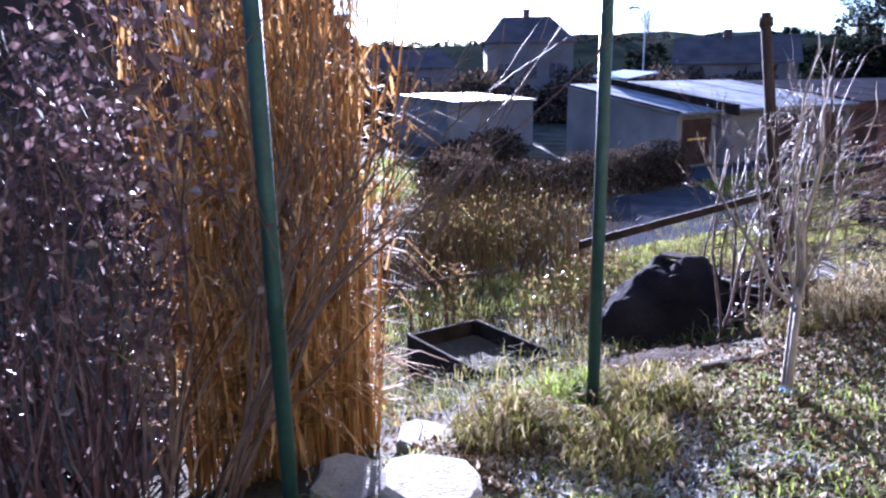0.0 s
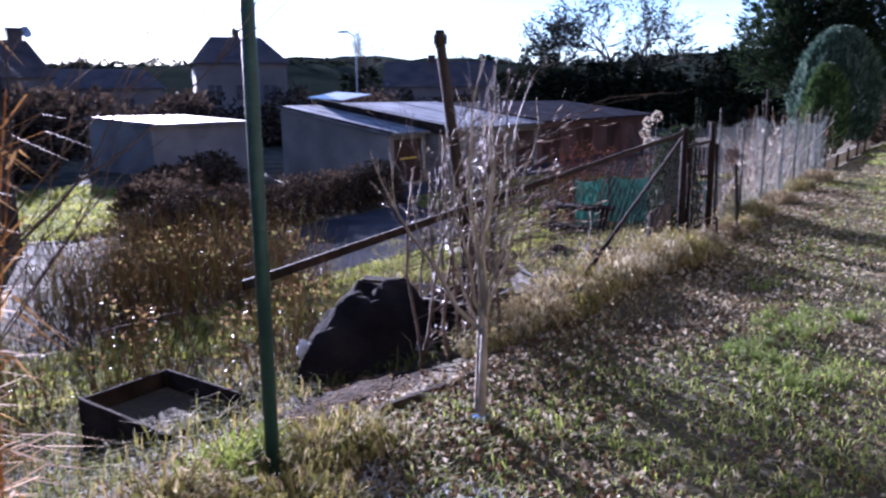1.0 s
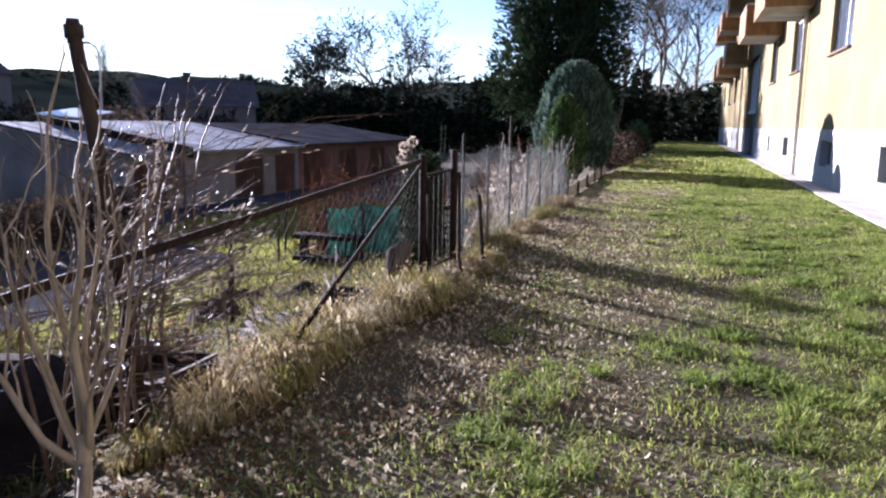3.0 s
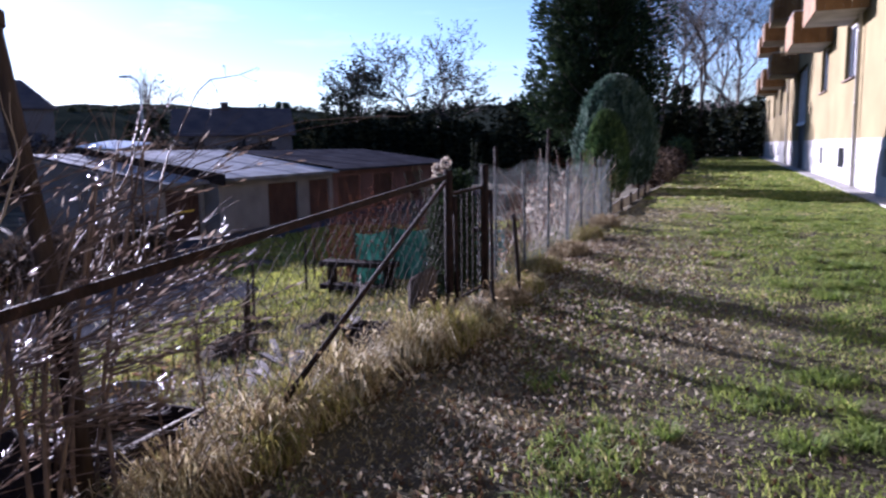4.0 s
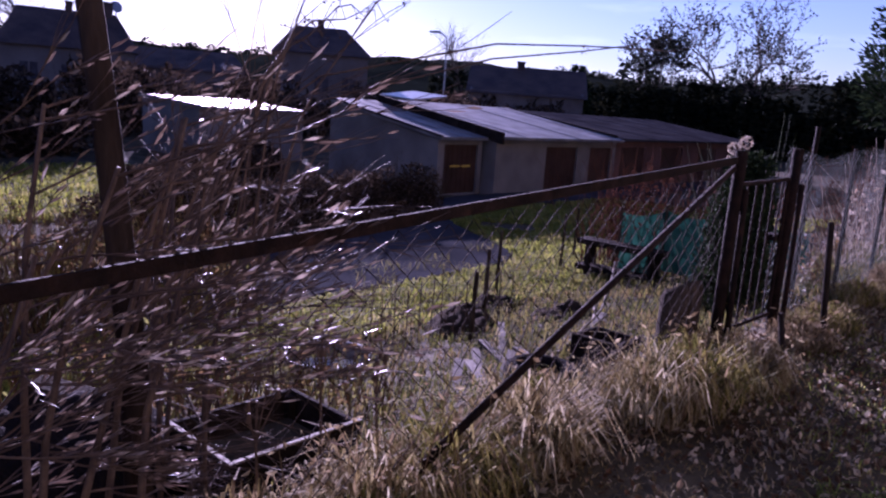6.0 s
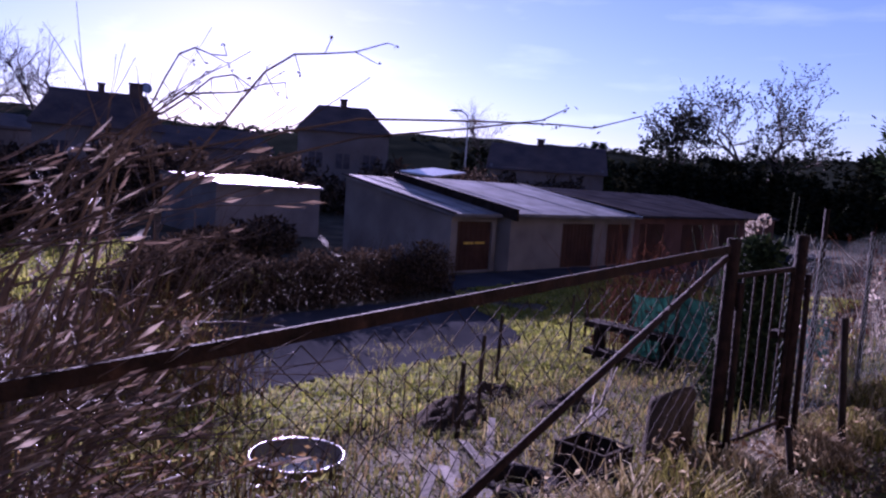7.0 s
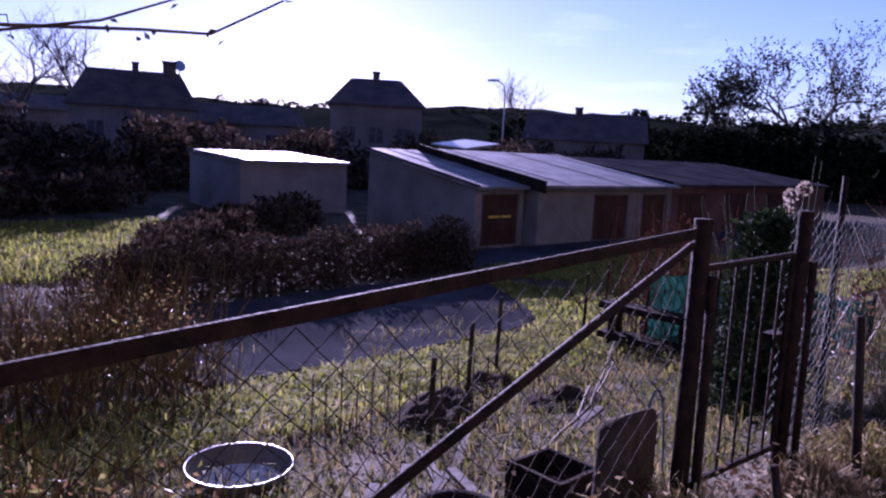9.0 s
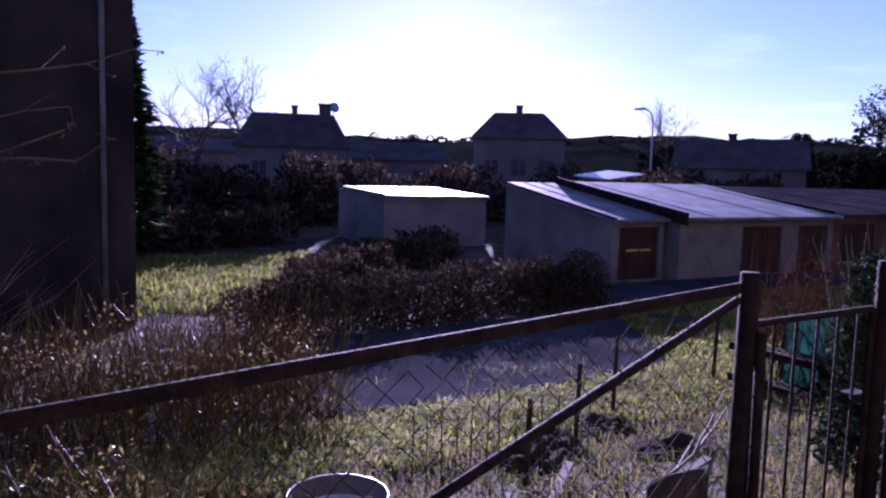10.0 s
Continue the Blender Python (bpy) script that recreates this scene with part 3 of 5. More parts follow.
# ---- houses beyond ----
def far_house(cx, cy, turn, length, depth, base, eave, ridge, hip, label, chimneys=()):
    """A house with a tiled roof, ridge along its own x; hip cuts the gable ends."""
    h = thing("house", label, "house", (cx, cy, base), "houses beyond the garages", local=True)
    m = pose(cx, cy, 0, 0, 0, turn)
    L, D = length / 2, depth / 2
    def put(b):
        b.v = [tuple(m @ Vector(p) - Vector((cx, cy, base))) for p in b.v]
        return b
    walls = Build().box(-L + 0.3, L - 0.3, -D + 0.3, D - 0.3, base - 1.5, eave)
    if hip < 0.01:
        for s in (-1, 1):
            walls.add([(s * (L - 0.3), -D + 0.3, eave), (s * (L - 0.3), D - 0.3, eave), (s * (L - 0.3), 0, ridge - 0.25), (s * (L - 0.5), -D + 0.3, eave), (s * (L - 0.5), D - 0.3, eave), (s * (L - 0.5), 0, ridge - 0.25)], [(0, 1, 2), (5, 4, 3), (0, 3, 4, 1), (1, 4, 5, 2), (2, 5, 3, 0)])
    part("wall", put(walls), M_HOUSE, h)
    part("roof", put(Build().add([(-L, -D, eave - 0.2), (L, -D, eave - 0.2), (L, D, eave - 0.2), (-L, D, eave - 0.2), (-L + hip, 0, ridge), (L - hip, 0, ridge)], [(0, 1, 5, 4), (2, 3, 4, 5), (1, 2, 5), (3, 0, 4), (3, 2, 1, 0)])), M_TILE, h, "dark tiled roof")
    for x, s, t in chimneys:
        part("chimney", put(Build().box(x - s, x + s, -s, s, ridge - 1.0, ridge + t).box(x - s - 0.06, x + s + 0.06, -s - 0.06, s + 0.06, ridge + t, ridge + t + 0.1)), M_TILE, h)
    for sx in (-0.55, 0.0, 0.55):
        wz = (base + eave) / 2 + 0.3
        wn_ = part("window", put(Build().box(sx * L - 0.6, sx * L + 0.6, -D + 0.25, -D + 0.33, wz - 0.7, wz + 0.6)), M_HOUSE, h)
        part("pane", put(Build().box(sx * L - 0.5, sx * L - 0.04, -D + 0.22, -D + 0.247, wz - 0.6, wz + 0.5).box(sx * L + 0.04, sx * L + 0.5, -D + 0.22, -D + 0.247, wz - 0.6, wz + 0.5)), M_DOOR, wn_)
    return h


h1 = far_house(-55.5, 23.6, 70, 8.6, 8.0, -0.5, 3.6, 6.1, 1.2, "detached house with snow-dusted tiled roof and two chimneys", ((0.1, 0.22, 0.5), (2.4, 0.45, 0.7)))
part("satellite_dish", Build().tube([(1.06, 2.9, 6.3), (1.06, 2.9, 7.15)], 0.05).tube([(1.1, 2.9, 7.15), (1.16, 2.9, 7.17)], 0.4, 0.42, 14), M_STEELGREY, h1)
far_house(-46.7, 38.7, 55, 7.2, 8.0, -0.5, 4.6, 6.6, 1.7, "detached house with half-hipped dark tiled roof", ((0.0, 0.25, 0.45),))
far_house(-37.6, 53.2, 37, 9.5, 8.5, -1.0, 2.8, 4.9, 0.0, "low detached house with dark tiled gable roof", ((-0.6, 0.3, 0.4),))
far_house(-62, 34, 60, 14, 8, -0.5, 3.0, 4.6, 1.5, "long low house behind the hedge")
far_house(-72, 17, 80, 14, 9, -0.5, 3.4, 4.6, 0.8, "flat-roofed house behind bare trees")
solo("garden_shed", Build().box(-33.6, -31.4, 34.0, 36.0, -1.6, 1.55), M_OLDWOOD, "weathered wooden shed behind the garages", "shed")
solo("shed_roof", Build().add([(-34, 33.6, 1.75), (-31, 33.6, 1.55), (-31, 36.4, 1.9), (-34, 36.4, 2.1), (-34, 33.6, 1.83), (-31, 33.6, 1.63), (-31, 36.4, 1.98), (-34, 36.4, 2.18)], [(3, 2, 1, 0), (4, 5, 6, 7), (0, 1, 5, 4), (1, 2, 6, 5), (2, 3, 7, 6), (3, 0, 4, 7)]), M_TUB, "bright sheet-metal shed roof", "roof")
lamp = thing("street_lamp", "tall grey street lamp with curved arm", "street lamp", (-51.8, 58.4, 0), local=True)
part("pole", Build().tube([(0, 0, -0.5), (0, 0, 7.6), (-0.15, -0.1, 8.2), (-0.6, -0.5, 8.55)], 0.09, 0.06, 8), M_STEELGREY, lamp)
part("lamp_head", Build().box(-1.5, -0.5, -1.05, -0.4, 8.5, 8.68), M_STEELGREY, lamp)
hill = Build()
for k in range(121):
    w_ = radians(-30 + 150 * k / 120)
    for j, (d, z) in enumerate(((110, 1.0), (150, 7.5), (190, 11.0), (320, 15.0))):
        hill.v.append((-d * math.sin(w_), d * math.cos(w_), z + (2.2 * noise.noise((k * 0.13, j, 0.5)) + 0.9 * noise.noise((k * 0.6, j, 0.1)) if j else 0)))
hill.f = [(k * 4 + j, k * 4 + j + 1, (k + 1) * 4 + j + 1, (k + 1) * 4 + j) for k in range(120) for j in range(3)]
solo("backdrop", hill, M_HILL, "low wooded hill on the skyline", "hill", kind="structure", smooth=True)

tops, rng, kept_state = Build(), random.Random(9), random.getstate()
for k in range(330):
    w_ = radians(-28 + 146 * k / 330 + rng.uniform(-0.3, 0.3))
    d, r_, h_ = rng.uniform(168, 192), rng.uniform(1.4, 3.0), rng.uniform(2.0, 4.0) * (0.7 + 0.6 * noise.noise((k * 0.07, 3, 0)) ** 2)
    for i in range(120):
        a, u = rng.uniform(0, 6.28), rng.random()
        q = r_ * math.sqrt(rng.random()) * (1 - u) ** (0.45 if k % 3 else 0.9)
        tops.leaf((-d * math.sin(w_) + q * math.cos(a), d * math.cos(w_) + q * math.sin(a), 8.7 + h_ * u), (math.cos(a), math.sin(a), rng.uniform(-0.3, 0.8)), rng.uniform(0.4, 0.85), rng.uniform(0.25, 0.5), 0.7)
solo("far_treetops", tops, M_WOODS, "uneven bare treetops along the skyline", "woods", kind="stuff")
random.setstate(kept_state)

# ---- plants ----
def spray(b, p, way, length, radius, depth, kids=3, bend=0.25, lift=0.1, sides=5, tips=None, spread=0.7, segs=4, keep=(0.55, 0.8)):
    """A branch that forks again and again; tips gathers the ends of the thin ones."""
    p, way = Vector(p), Vector(way).normalized()
    pts = [p]
    for i in range(segs):
        way = (way + Vector((random.uniform(-bend, bend), random.uniform(-bend, bend), random.uniform(-bend, bend) + lift))).normalized()
        p = p + way * (length / segs)
        pts.append(p)
    b.tube(pts, radius, radius * 0.55, sides, caps=False)
    if tips is not None and depth <= 1:
        tips += [(q, way) for q in pts[1:]]
    if depth > 0:
        for i in range(kids):
            q = pts[random.randint(max(1, segs // 2), segs)] if i else pts[-1]
            side = Vector((random.uniform(-1, 1), random.uniform(-1, 1), random.uniform(-0.5, 0.9)))
            spray(b, q, way + side * spread, length * random.uniform(*keep), radius * 0.58, depth - 1, kids, bend, lift, max(3, sides - 1), tips, spread, segs, keep)


def bare_tree(x, y, z, height, label, radius=0.2, depth=5, leaf=0, name="bare_tree", kids=3, spread=0.75):
    t = thing(name, label, "tree", (x, y, z), "bare trees", local=True)
    b, tips = Build(), []
    spray(b, (0, 0, 0), (0, 0, 1), height * 0.22, radius, depth, kids, 0.2, 0.03, 7, tips, spread, 3, (0.68, 0.9))
    part("trunk", b, M_BARK, t, smooth=True)
    if leaf:
        c = Build()
        for q, w_ in random.sample(tips, min(leaf, len(tips))):
            c.leaf(q, Vector((random.uniform(-1, 1), random.uniform(-1, 1), random.uniform(-1, 1))), 0.28, 0.2)
        part("crown", c, M_WOODS, t)
    return t


def conifer(x, y, z, height, width, label, n=9000, mat=M_FIR, frond=0.55, name="conifer", sharp=0.75):
    """Trunk and drooping sprays that fill an uneven cone."""
    t = thing(name, label, "tree", (x, y, z), local=True)
    part("trunk", Build().tube([(0, 0, 0), (0, 0, height * 0.9)], width * 0.045, 0.02, 8), M_BARK, t)
    c = Build()
    for i in range(n):
        u = random.random() ** 0.8
        a = random.uniform(0, 2 * math.pi)
        shape = (1 - u) ** sharp
        lump = 1 + 0.36 * noise.noise((2.2 * math.cos(a), 2.2 * math.sin(a), u * 9))
        r = width / 2 * shape * lump * math.sqrt(random.uniform(0.35, 1.0))
        p = Vector((r * math.cos(a), r * math.sin(a), height * (0.04 + 0.96 * u)))
        way = Vector((math.cos(a), math.sin(a), random.uniform(-0.5, 0.35)))
        c.leaf(p, way + Vector((random.uniform(-0.6, 0.6), random.uniform(-0.6, 0.6), 0)), frond * random.uniform(0.6, 1.3), frond * random.uniform(0.25, 0.5), 0.8)
    part("crown", c, mat, t)
    return t


def spreading_conifer(x, y, z, height, width, label, limbs=150, frond=0.5):
    """A dark conifer of separate upswept limbs, each with hanging clumps of needles, so that the outline is ragged."""
    t = thing("conifer", label, "tree", (x, y, z), local=True)
    wood, c = Build(), Build()
    wood.tube([(0, 0, 0), (0.1, 0.1, height * 0.5), (0, 0, height * 0.97)], width * 0.05, 0.04, 9)
    for i in range(limbs):
        u = (i + random.random()) / limbs
        a = i * 2.39996 + random.uniform(-0.4, 0.4)
        reach = width / 2 * ((1 - u) ** 0.55 * 0.9 + 0.1) * (1 + 0.42 * noise.noise((1.7 * math.cos(a), 1.7 * math.sin(a), u * 6))) * random.uniform(0.72, 1.1)
        p0 = Vector((0, 0, height * (0.05 + 0.88 * u)))
        out = Vector((math.cos(a), math.sin(a), 0))
        pts = [p0 + out * (reach * k / 4) + Vector((0, 0, reach * (0.12 * k / 4 + 0.3 * (k / 4) ** 2))) for k in range(5)]
        wood.tube(pts, 0.07 * (1 - u) + 0.03, 0.015, 4, False)
        for k in range(7):
            v = 0.25 + 0.75 * (k + random.random()) / 7
            q = pts[0].lerp(pts[2], v * 2) if v < 0.5 else pts[2].lerp(pts[4], v * 2 - 1)
            size = frond * random.uniform(1.0, 1.9) * (1.15 - 0.45 * v)
            for j in range(34):
                d = Vector((random.gauss(0, 0.45), random.gauss(0, 0.45), random.gauss(0.1, 0.5))) * size
                c.leaf(q + d, d + out * 0.4 + Vector((0, 0, 0.25)), frond * random.uniform(0.35, 0.9), frond * random.uniform(0.14, 0.32), 0.6)
    part("trunk", wood, M_BARK, t)
    part("crown", c, M_FIR, t)
    return t


def thuja(x, y, z, height, width, label, n, frond, mat):
    """A dense dome of upright scaly sprays over bare dark stems."""
    t = thing("thuja", label, "tree", (x, y, z), local=True)
    for k in range(5):
        a = 1.256 * k
        part("trunk", Build().tube([(0.1 * math.cos(a), 0.1 * math.sin(a), 0), (0.3 * width * math.cos(a), 0.3 * width * math.sin(a), height * 0.6)], 0.04, 0.012, 6), M_BARK, t)
    c = Build()
    for i in range(n):
        u, a = random.random() ** 0.85, random.uniform(0, 6.283)
        rib = 1 + 0.22 * noise.noise((4 * math.cos(a), 4 * math.sin(a), u * 2.5)) + 0.12 * noise.noise((9 * math.cos(a), 9 * math.sin(a), u * 6))
        r = width / 2 * min(1.0, 0.72 + u * 1.1) * math.sqrt(max(0.0, 1 - u ** 2.6)) * rib * math.sqrt(random.uniform(0.62, 1.0))
        p = Vector((r * math.cos(a), r * math.sin(a), height * (0.1 + 0.9 * u)))
        c.leaf(p, (0.45 * math.cos(a) + random.uniform(-0.3, 0.3), 0.45 * math.sin(a) + random.uniform(-0.3, 0.3), 1.0), frond * random.uniform(0.6, 1.3), frond * random.uniform(0.2, 0.42), 0.7)
    part("crown", c, mat, t)
    return t


def thicket(name, label, cells, mat, n, size, twig=0, kind="stuff", category="shrub"):
    """Shrubs as many small leaves and twigs inside uneven lumps (x, y, radius, height)."""
    b = Build()
    for x, y, r, h in cells:
        z = level(x, y)
        for i in range(n):
            a, u = random.uniform(0, 2 * math.pi), random.random()
            rr = r * math.sqrt(random.random()) * (1 - 0.45 * u * u) * (1 + 0.3 * noise.noise((x + math.cos(a), y + math.sin(a), u * 3)))
            p = (x + rr * math.cos(a), y + rr * math.sin(a), z + h * u * (0.8 + 0.35 * noise.noise((x * 2 + rr * math.cos(a), y * 2 + rr * math.sin(a), 5))))
            b.leaf(p, (random.uniform(-1, 1), random.uniform(-1, 1), random.uniform(-0.4, 1.2)), size * random.uniform(0.6, 1.5), size * random.uniform(0.3, 0.7), 0.5)
        for i in range(twig):
            a, q_ = random.uniform(0, 2 * math.pi), r * math.sqrt(random.random())
            q = Vector((x + q_ * math.cos(a), y + q_ * math.sin(a), z))
            d = Vector((random.gauss(0, 0.22), random.gauss(0, 0.22), 0)) * h
            k_ = Vector((random.gauss(0, 0.06), random.gauss(0, 0.06), 0)) * h
            b.tube([q, q + d * 0.4 + k_ + Vector((0, 0, h * 0.45)), q + d + Vector((0, 0, h * random.uniform(0.6, 1.1)))], 0.006 * max(1, h / 1.2), 0.002, 3, False)
    return solo(name, b, mat, label, category, kind=kind)


# far woods and hedges
def woods(name, label, spots, mat, n, frond):
    b = Build()
    for x, y, r, h in spots:
        z = level(x, y) - 0.3
        for i in range(n):
            a, u = random.uniform(0, 2 * math.pi), random.random()
            rr = r * math.sqrt(random.random()) * (1 - u) ** 0.6 * (1 + 0.3 * noise.noise((x + math.cos(a), y + math.sin(a), u * 4)))
            b.leaf((x + rr * math.cos(a), y + rr * math.sin(a), z + h * u), (math.cos(a), math.sin(a), random.uniform(-0.5, 0.6)), frond * random.uniform(0.6, 1.4), frond * 0.5, 0.7)
    return solo(name, b, mat, label, "woods", kind="stuff")


spots = [(-42 + 1.1 * i + random.uniform(-0.8, 0.8), 74 + 0.25 * i + random.uniform(-3, 3), random.uniform(1.6, 2.8), random.uniform(4.2, 7.2) + 1.6 * noise.noise((i * 0.4, 0, 0)) + (1.0 if i > 18 else 0)) for i in range(36)]
woods("far_woods", "dark line of spruces beyond the garages", spots, M_WOODS, 420, 0.9)
spots = [(-41 + 0.8 * i + random.uniform(-0.7, 0.7), 72 + 0.2 * i + random.uniform(-2, 2), random.uniform(0.7, 1.2), random.uniform(4.8, 8.9) + (0.8 if i > 24 else 0)) for i in range(44)]
woods("far_spruces", "pointed tops of young spruces along the woods", spots, M_WOODS, 170, 0.6)
spots = [(-60 + 3.2 * i + random.uniform(-1, 1), 66 + 1.1 * i + random.uniform(-2, 2), random.uniform(1.6, 2.6), random.uniform(4.5, 6.6)) for i in range(9)]
woods("far_shrubbery", "dark shrubs and firs between the far houses", spots, M_WOODS, 260, 0.9)
conifer(-36.5, 59.1, -1, 6.6, 3.4, "small dark fir beside the low house", 1200, M_FIR, 0.6)
conifer(-38.5, 61.1, -1, 5.6, 3.0, "small dark fir behind the low house", 1000, M_FIR, 0.6)
conifer(-25.9, 7.3, -1.5, 9.2, 3.0, "dark spruce behind the shaded house corner", 3500, M_FIR, 0.5)
hedge_cells = []
for i in range(34):
    u = i / 33
    hedge_cells.append((-36 + 3 * math.sin(i) - 10 * (1 - u) * 0.6, 8 + 42 * u, 2.2, random.uniform(2.6, 4.3)))
thicket("hedge", "bare brown hedges and shrubs before the far houses", hedge_cells, M_HEDGE, 800, 0.42, 6)
thicket("hedge", "bare hedge along the drive", [(-18.2 - 0.55 * i + random.uniform(-1, 1), 11.2 + 0.72 * i, 1.1, random.uniform(0.8, 1.1)) for i in range(11)], M_HEDGE, 700, 0.22, 12)
thicket("hedge", "brown bushes along the far garden edge", [(-27.5 - 0.3 * i, 5 + 1.1 * i, 1.3, random.uniform(1.2, 1.8)) for i in range(9)], M_HEDGE, 600, 0.28, 8)
bare_tree(-29.5, 79, 0, 21.0, "large bare tree standing out above the dark woods", 0.42, 6, 20000, spread=1.25)
bare_tree(-37.5, 75, 0, 15.5, "smaller bare tree above the woods", 0.28, 6, 9000, spread=1.25)
bare_tree(-56.5, 67, 1, 12.5, "small bare garden tree", 0.2, 6, 0)
bare_tree(-63.5, 18.0, 0.5, 14, "bare garden tree with wide crown", 0.24, 6, 0, spread=0.9)
bare_tree(-64, 22.0, 0.5, 14.5, "bare garden tree beside the house", 0.24, 6, 0, spread=0.9)
for x, y, h in ((-5.5, 74, 15), (-1.5, 82, 17), (2.5, 90, 17), (6.5, 86, 15), (-8, 66, 12), (0.5, 96, 19), (-4, 92, 18)):
    bare_tree(x, y, 0, h * 1.6, "tall bare tree at the end of the lawn", 0.28, 6, 400, spread=0.75)
woods("far_undergrowth", "dark undergrowth at the end of the lawn", [(-12 + 1.6 * i, 82 + random.uniform(-3, 6), 1.8, random.uniform(3.5, 6.5)) for i in range(12)], M_WOODS, 320, 0.8)
spreading_conifer(-7.0, 50.0, -0.4, 22.0, 9.6, "tall dark spreading conifer behind the fence", 230, 0.62)
thuja(-2.6, 25.0, -0.3, 3.65, 2.5, "rounded blue-green thuja by the fence", 15000, 0.2, M_THUJABLUE)
thuja(-2.62, 23.2, -0.3, 2.55, 1.25, "small fresh green thuja by the fence", 6000, 0.16, M_THUJA)
thicket("hedge", "low clipped hedge along the lawn", [(-2.0 + random.uniform(-0.2, 0.2), 28 + 1.3 * i, 0.8, random.uniform(0.9, 1.6)) for i in range(22)], M_HEDGE, 420, 0.2, 6)
thicket("hedge", "dense dark hedge clump at the lawn edge", [(-1.75, 45 + 1.2 * i, 0.8, 2.0) for i in range(4)], M_THUJA, 700, 0.2, 2)

# lawn and bank
def blades(name, label, n, area, height, mat, width=0.006, fade=0.0, pick=None, clump=0.0):
    b = Build()
    x0, x1, y0, y1 = area
    made = 0
    while made < n:
        u = random.random()
        y = y0 + (y1 - y0) * (u ** (1 + fade))
        x = random.uniform(x0, x1)
        if pick and not pick(x, y):
            made += 0.25
            continue
        far = 1 + max(0, y - 6) * 0.09
        b.blade((x, y, level(x, y) - 0.005), height * random.uniform(0.5, 1.4) * (1 + clump * noise.noise((x * 2.5, y * 2.5, 3))), width * far, random.uniform(0.3, 1.6), random.uniform(0, 6.28))
        made += 1
    return solo(name, b, mat, label, "grass", kind="stuff")


def greener(x, y):
    if ((x - 0.38) / 0.28) ** 2 + ((y - 4.4) / 0.5) ** 2 < random.uniform(0.4, 1.2) or ((x - 0.5) / 0.4) ** 2 + ((y - 6.5) / 0.7) ** 2 < random.uniform(0.4, 1.2):
        return False
    return noise.noise((x * 0.9, y * 0.5, 2)) + 0.4 * (x - 0.6) > -0.26 + random.uniform(-0.45, 0.45)


blades("lawn_grass", "short green lawn grass with worn patches", 105000, (-1.1, 3.6, 0.2, 26), 0.042, M_LAWN, 0.0075, 1.3, greener, 0.9)
def shaded_side(x, y):
    return x > 1.15 + 0.35 * noise.noise((y * 0.6, 1, 0)) + random.uniform(-0.35, 0.35) - 0.02 * y and noise.noise((x * 1.3, y * 0.8, 5)) > -0.3


blades("lawn_grass", "lush green grass on the building side of the lawn", 52000, (0.5, 3.6, 0.4, 30), 0.05, M_LUSH, 0.0085, 1.2, shaded_side, 0.9)
blades("lawn_grass", "short lawn grass thinning with distance", 18000, (-1.3, 3.6, 20, 78), 0.08, M_LAWN, 0.022, 0.5, lambda x, y: greener(x + 0.6, y))
blades("lawn_grass", "short lawn grass beside the path", 22000, (-0.9, 3.6, -4.5, 0.4), 0.045, M_LAWN, 0.009, 0.0, lambda x, y: noise.noise((x * 0.9, y * 0.9, 2)) > -0.35, 0.6)
blades("dry_grass", "dry straw between the green blades", 62000, (-1.3, 3.2, 0.0, 34), 0.036, M_PALESTRAW, 0.0065, 1.3, lambda x, y: not greener(x, y), 0.5)
tufts = Build()
for i in range(420):
    y = 0.6 + 15 * random.random() ** 1.6
    x = random.uniform(-0.9, 3.5)
    if noise.noise((x * 0.7, y * 0.5, 2)) + 0.5 * (x - 1.0) < random.uniform(-0.4, 0.6):
        continue
    r_ = random.uniform(0.04, 0.14)
    for k in range(int(60 + 500 * r_)):
        a, q = random.uniform(0, 6.28), r_ * math.sqrt(random.random())
        px, py = x + q * math.cos(a), y + q * math.sin(a)
        tufts.blade((px, py, level(px, py) - 0.005), random.uniform(0.05, 0.11), 0.007 * (1 + 0.05 * y), random.uniform(0.3, 1.5), a + random.uniform(-1, 1))
for x, y, r_ in ((0.07, 4.45, 0.2), (0.0, 4.2, 0.16), (0.15, 3.55, 0.22), (0.3, 3.35, 0.14), (-0.05, 3.65, 0.12), (0.75, 5.4, 0.16), (-0.35, 5.3, 0.1), (1.2, 3.4, 0.2), (1.6, 2.9, 0.22)):
    for k in range(int(3600 * r_)):
        a, q = random.uniform(0, 6.28), r_ * math.sqrt(random.random())
        px, py = x + 1.3 * q * math.cos(a), y + 1.8 * q * math.sin(a)
        if noise.noise((px * 9, py * 6, 1)) < random.uniform(-0.3, 0.35):
            continue
        tufts.blade((px, py, level(px, py) - 0.005), random.uniform(0.04, 0.1), 0.007, random.uniform(0.3, 1.5), random.uniform(0, 6.28))
solo("grass_tufts", tufts, M_LUSH, "lush green tufts standing out of the lawn", "grass", kind="stuff")
blades("garden_grass", "sunlit rough grass in the lower garden", 46000, (-13.5, -5.5, 0, 26), 0.13, M_MEADOW, 0.02, 0.0, lambda x, y: x > drive_edge(y) + 0.1 and noise.noise((x * 0.5, y * 0.5, 8)) > -0.42)
blades("garden_weeds", "brown and green weeds on the garden bank", 30000, (-7.5, -1.7, 0, 18), 0.13, M_WEED, 0.010, 0.0, lambda x, y: noise.noise((x * 0.8, y * 0.8, 4)) > -0.5 and (x < -2.5 or y > 2.9))
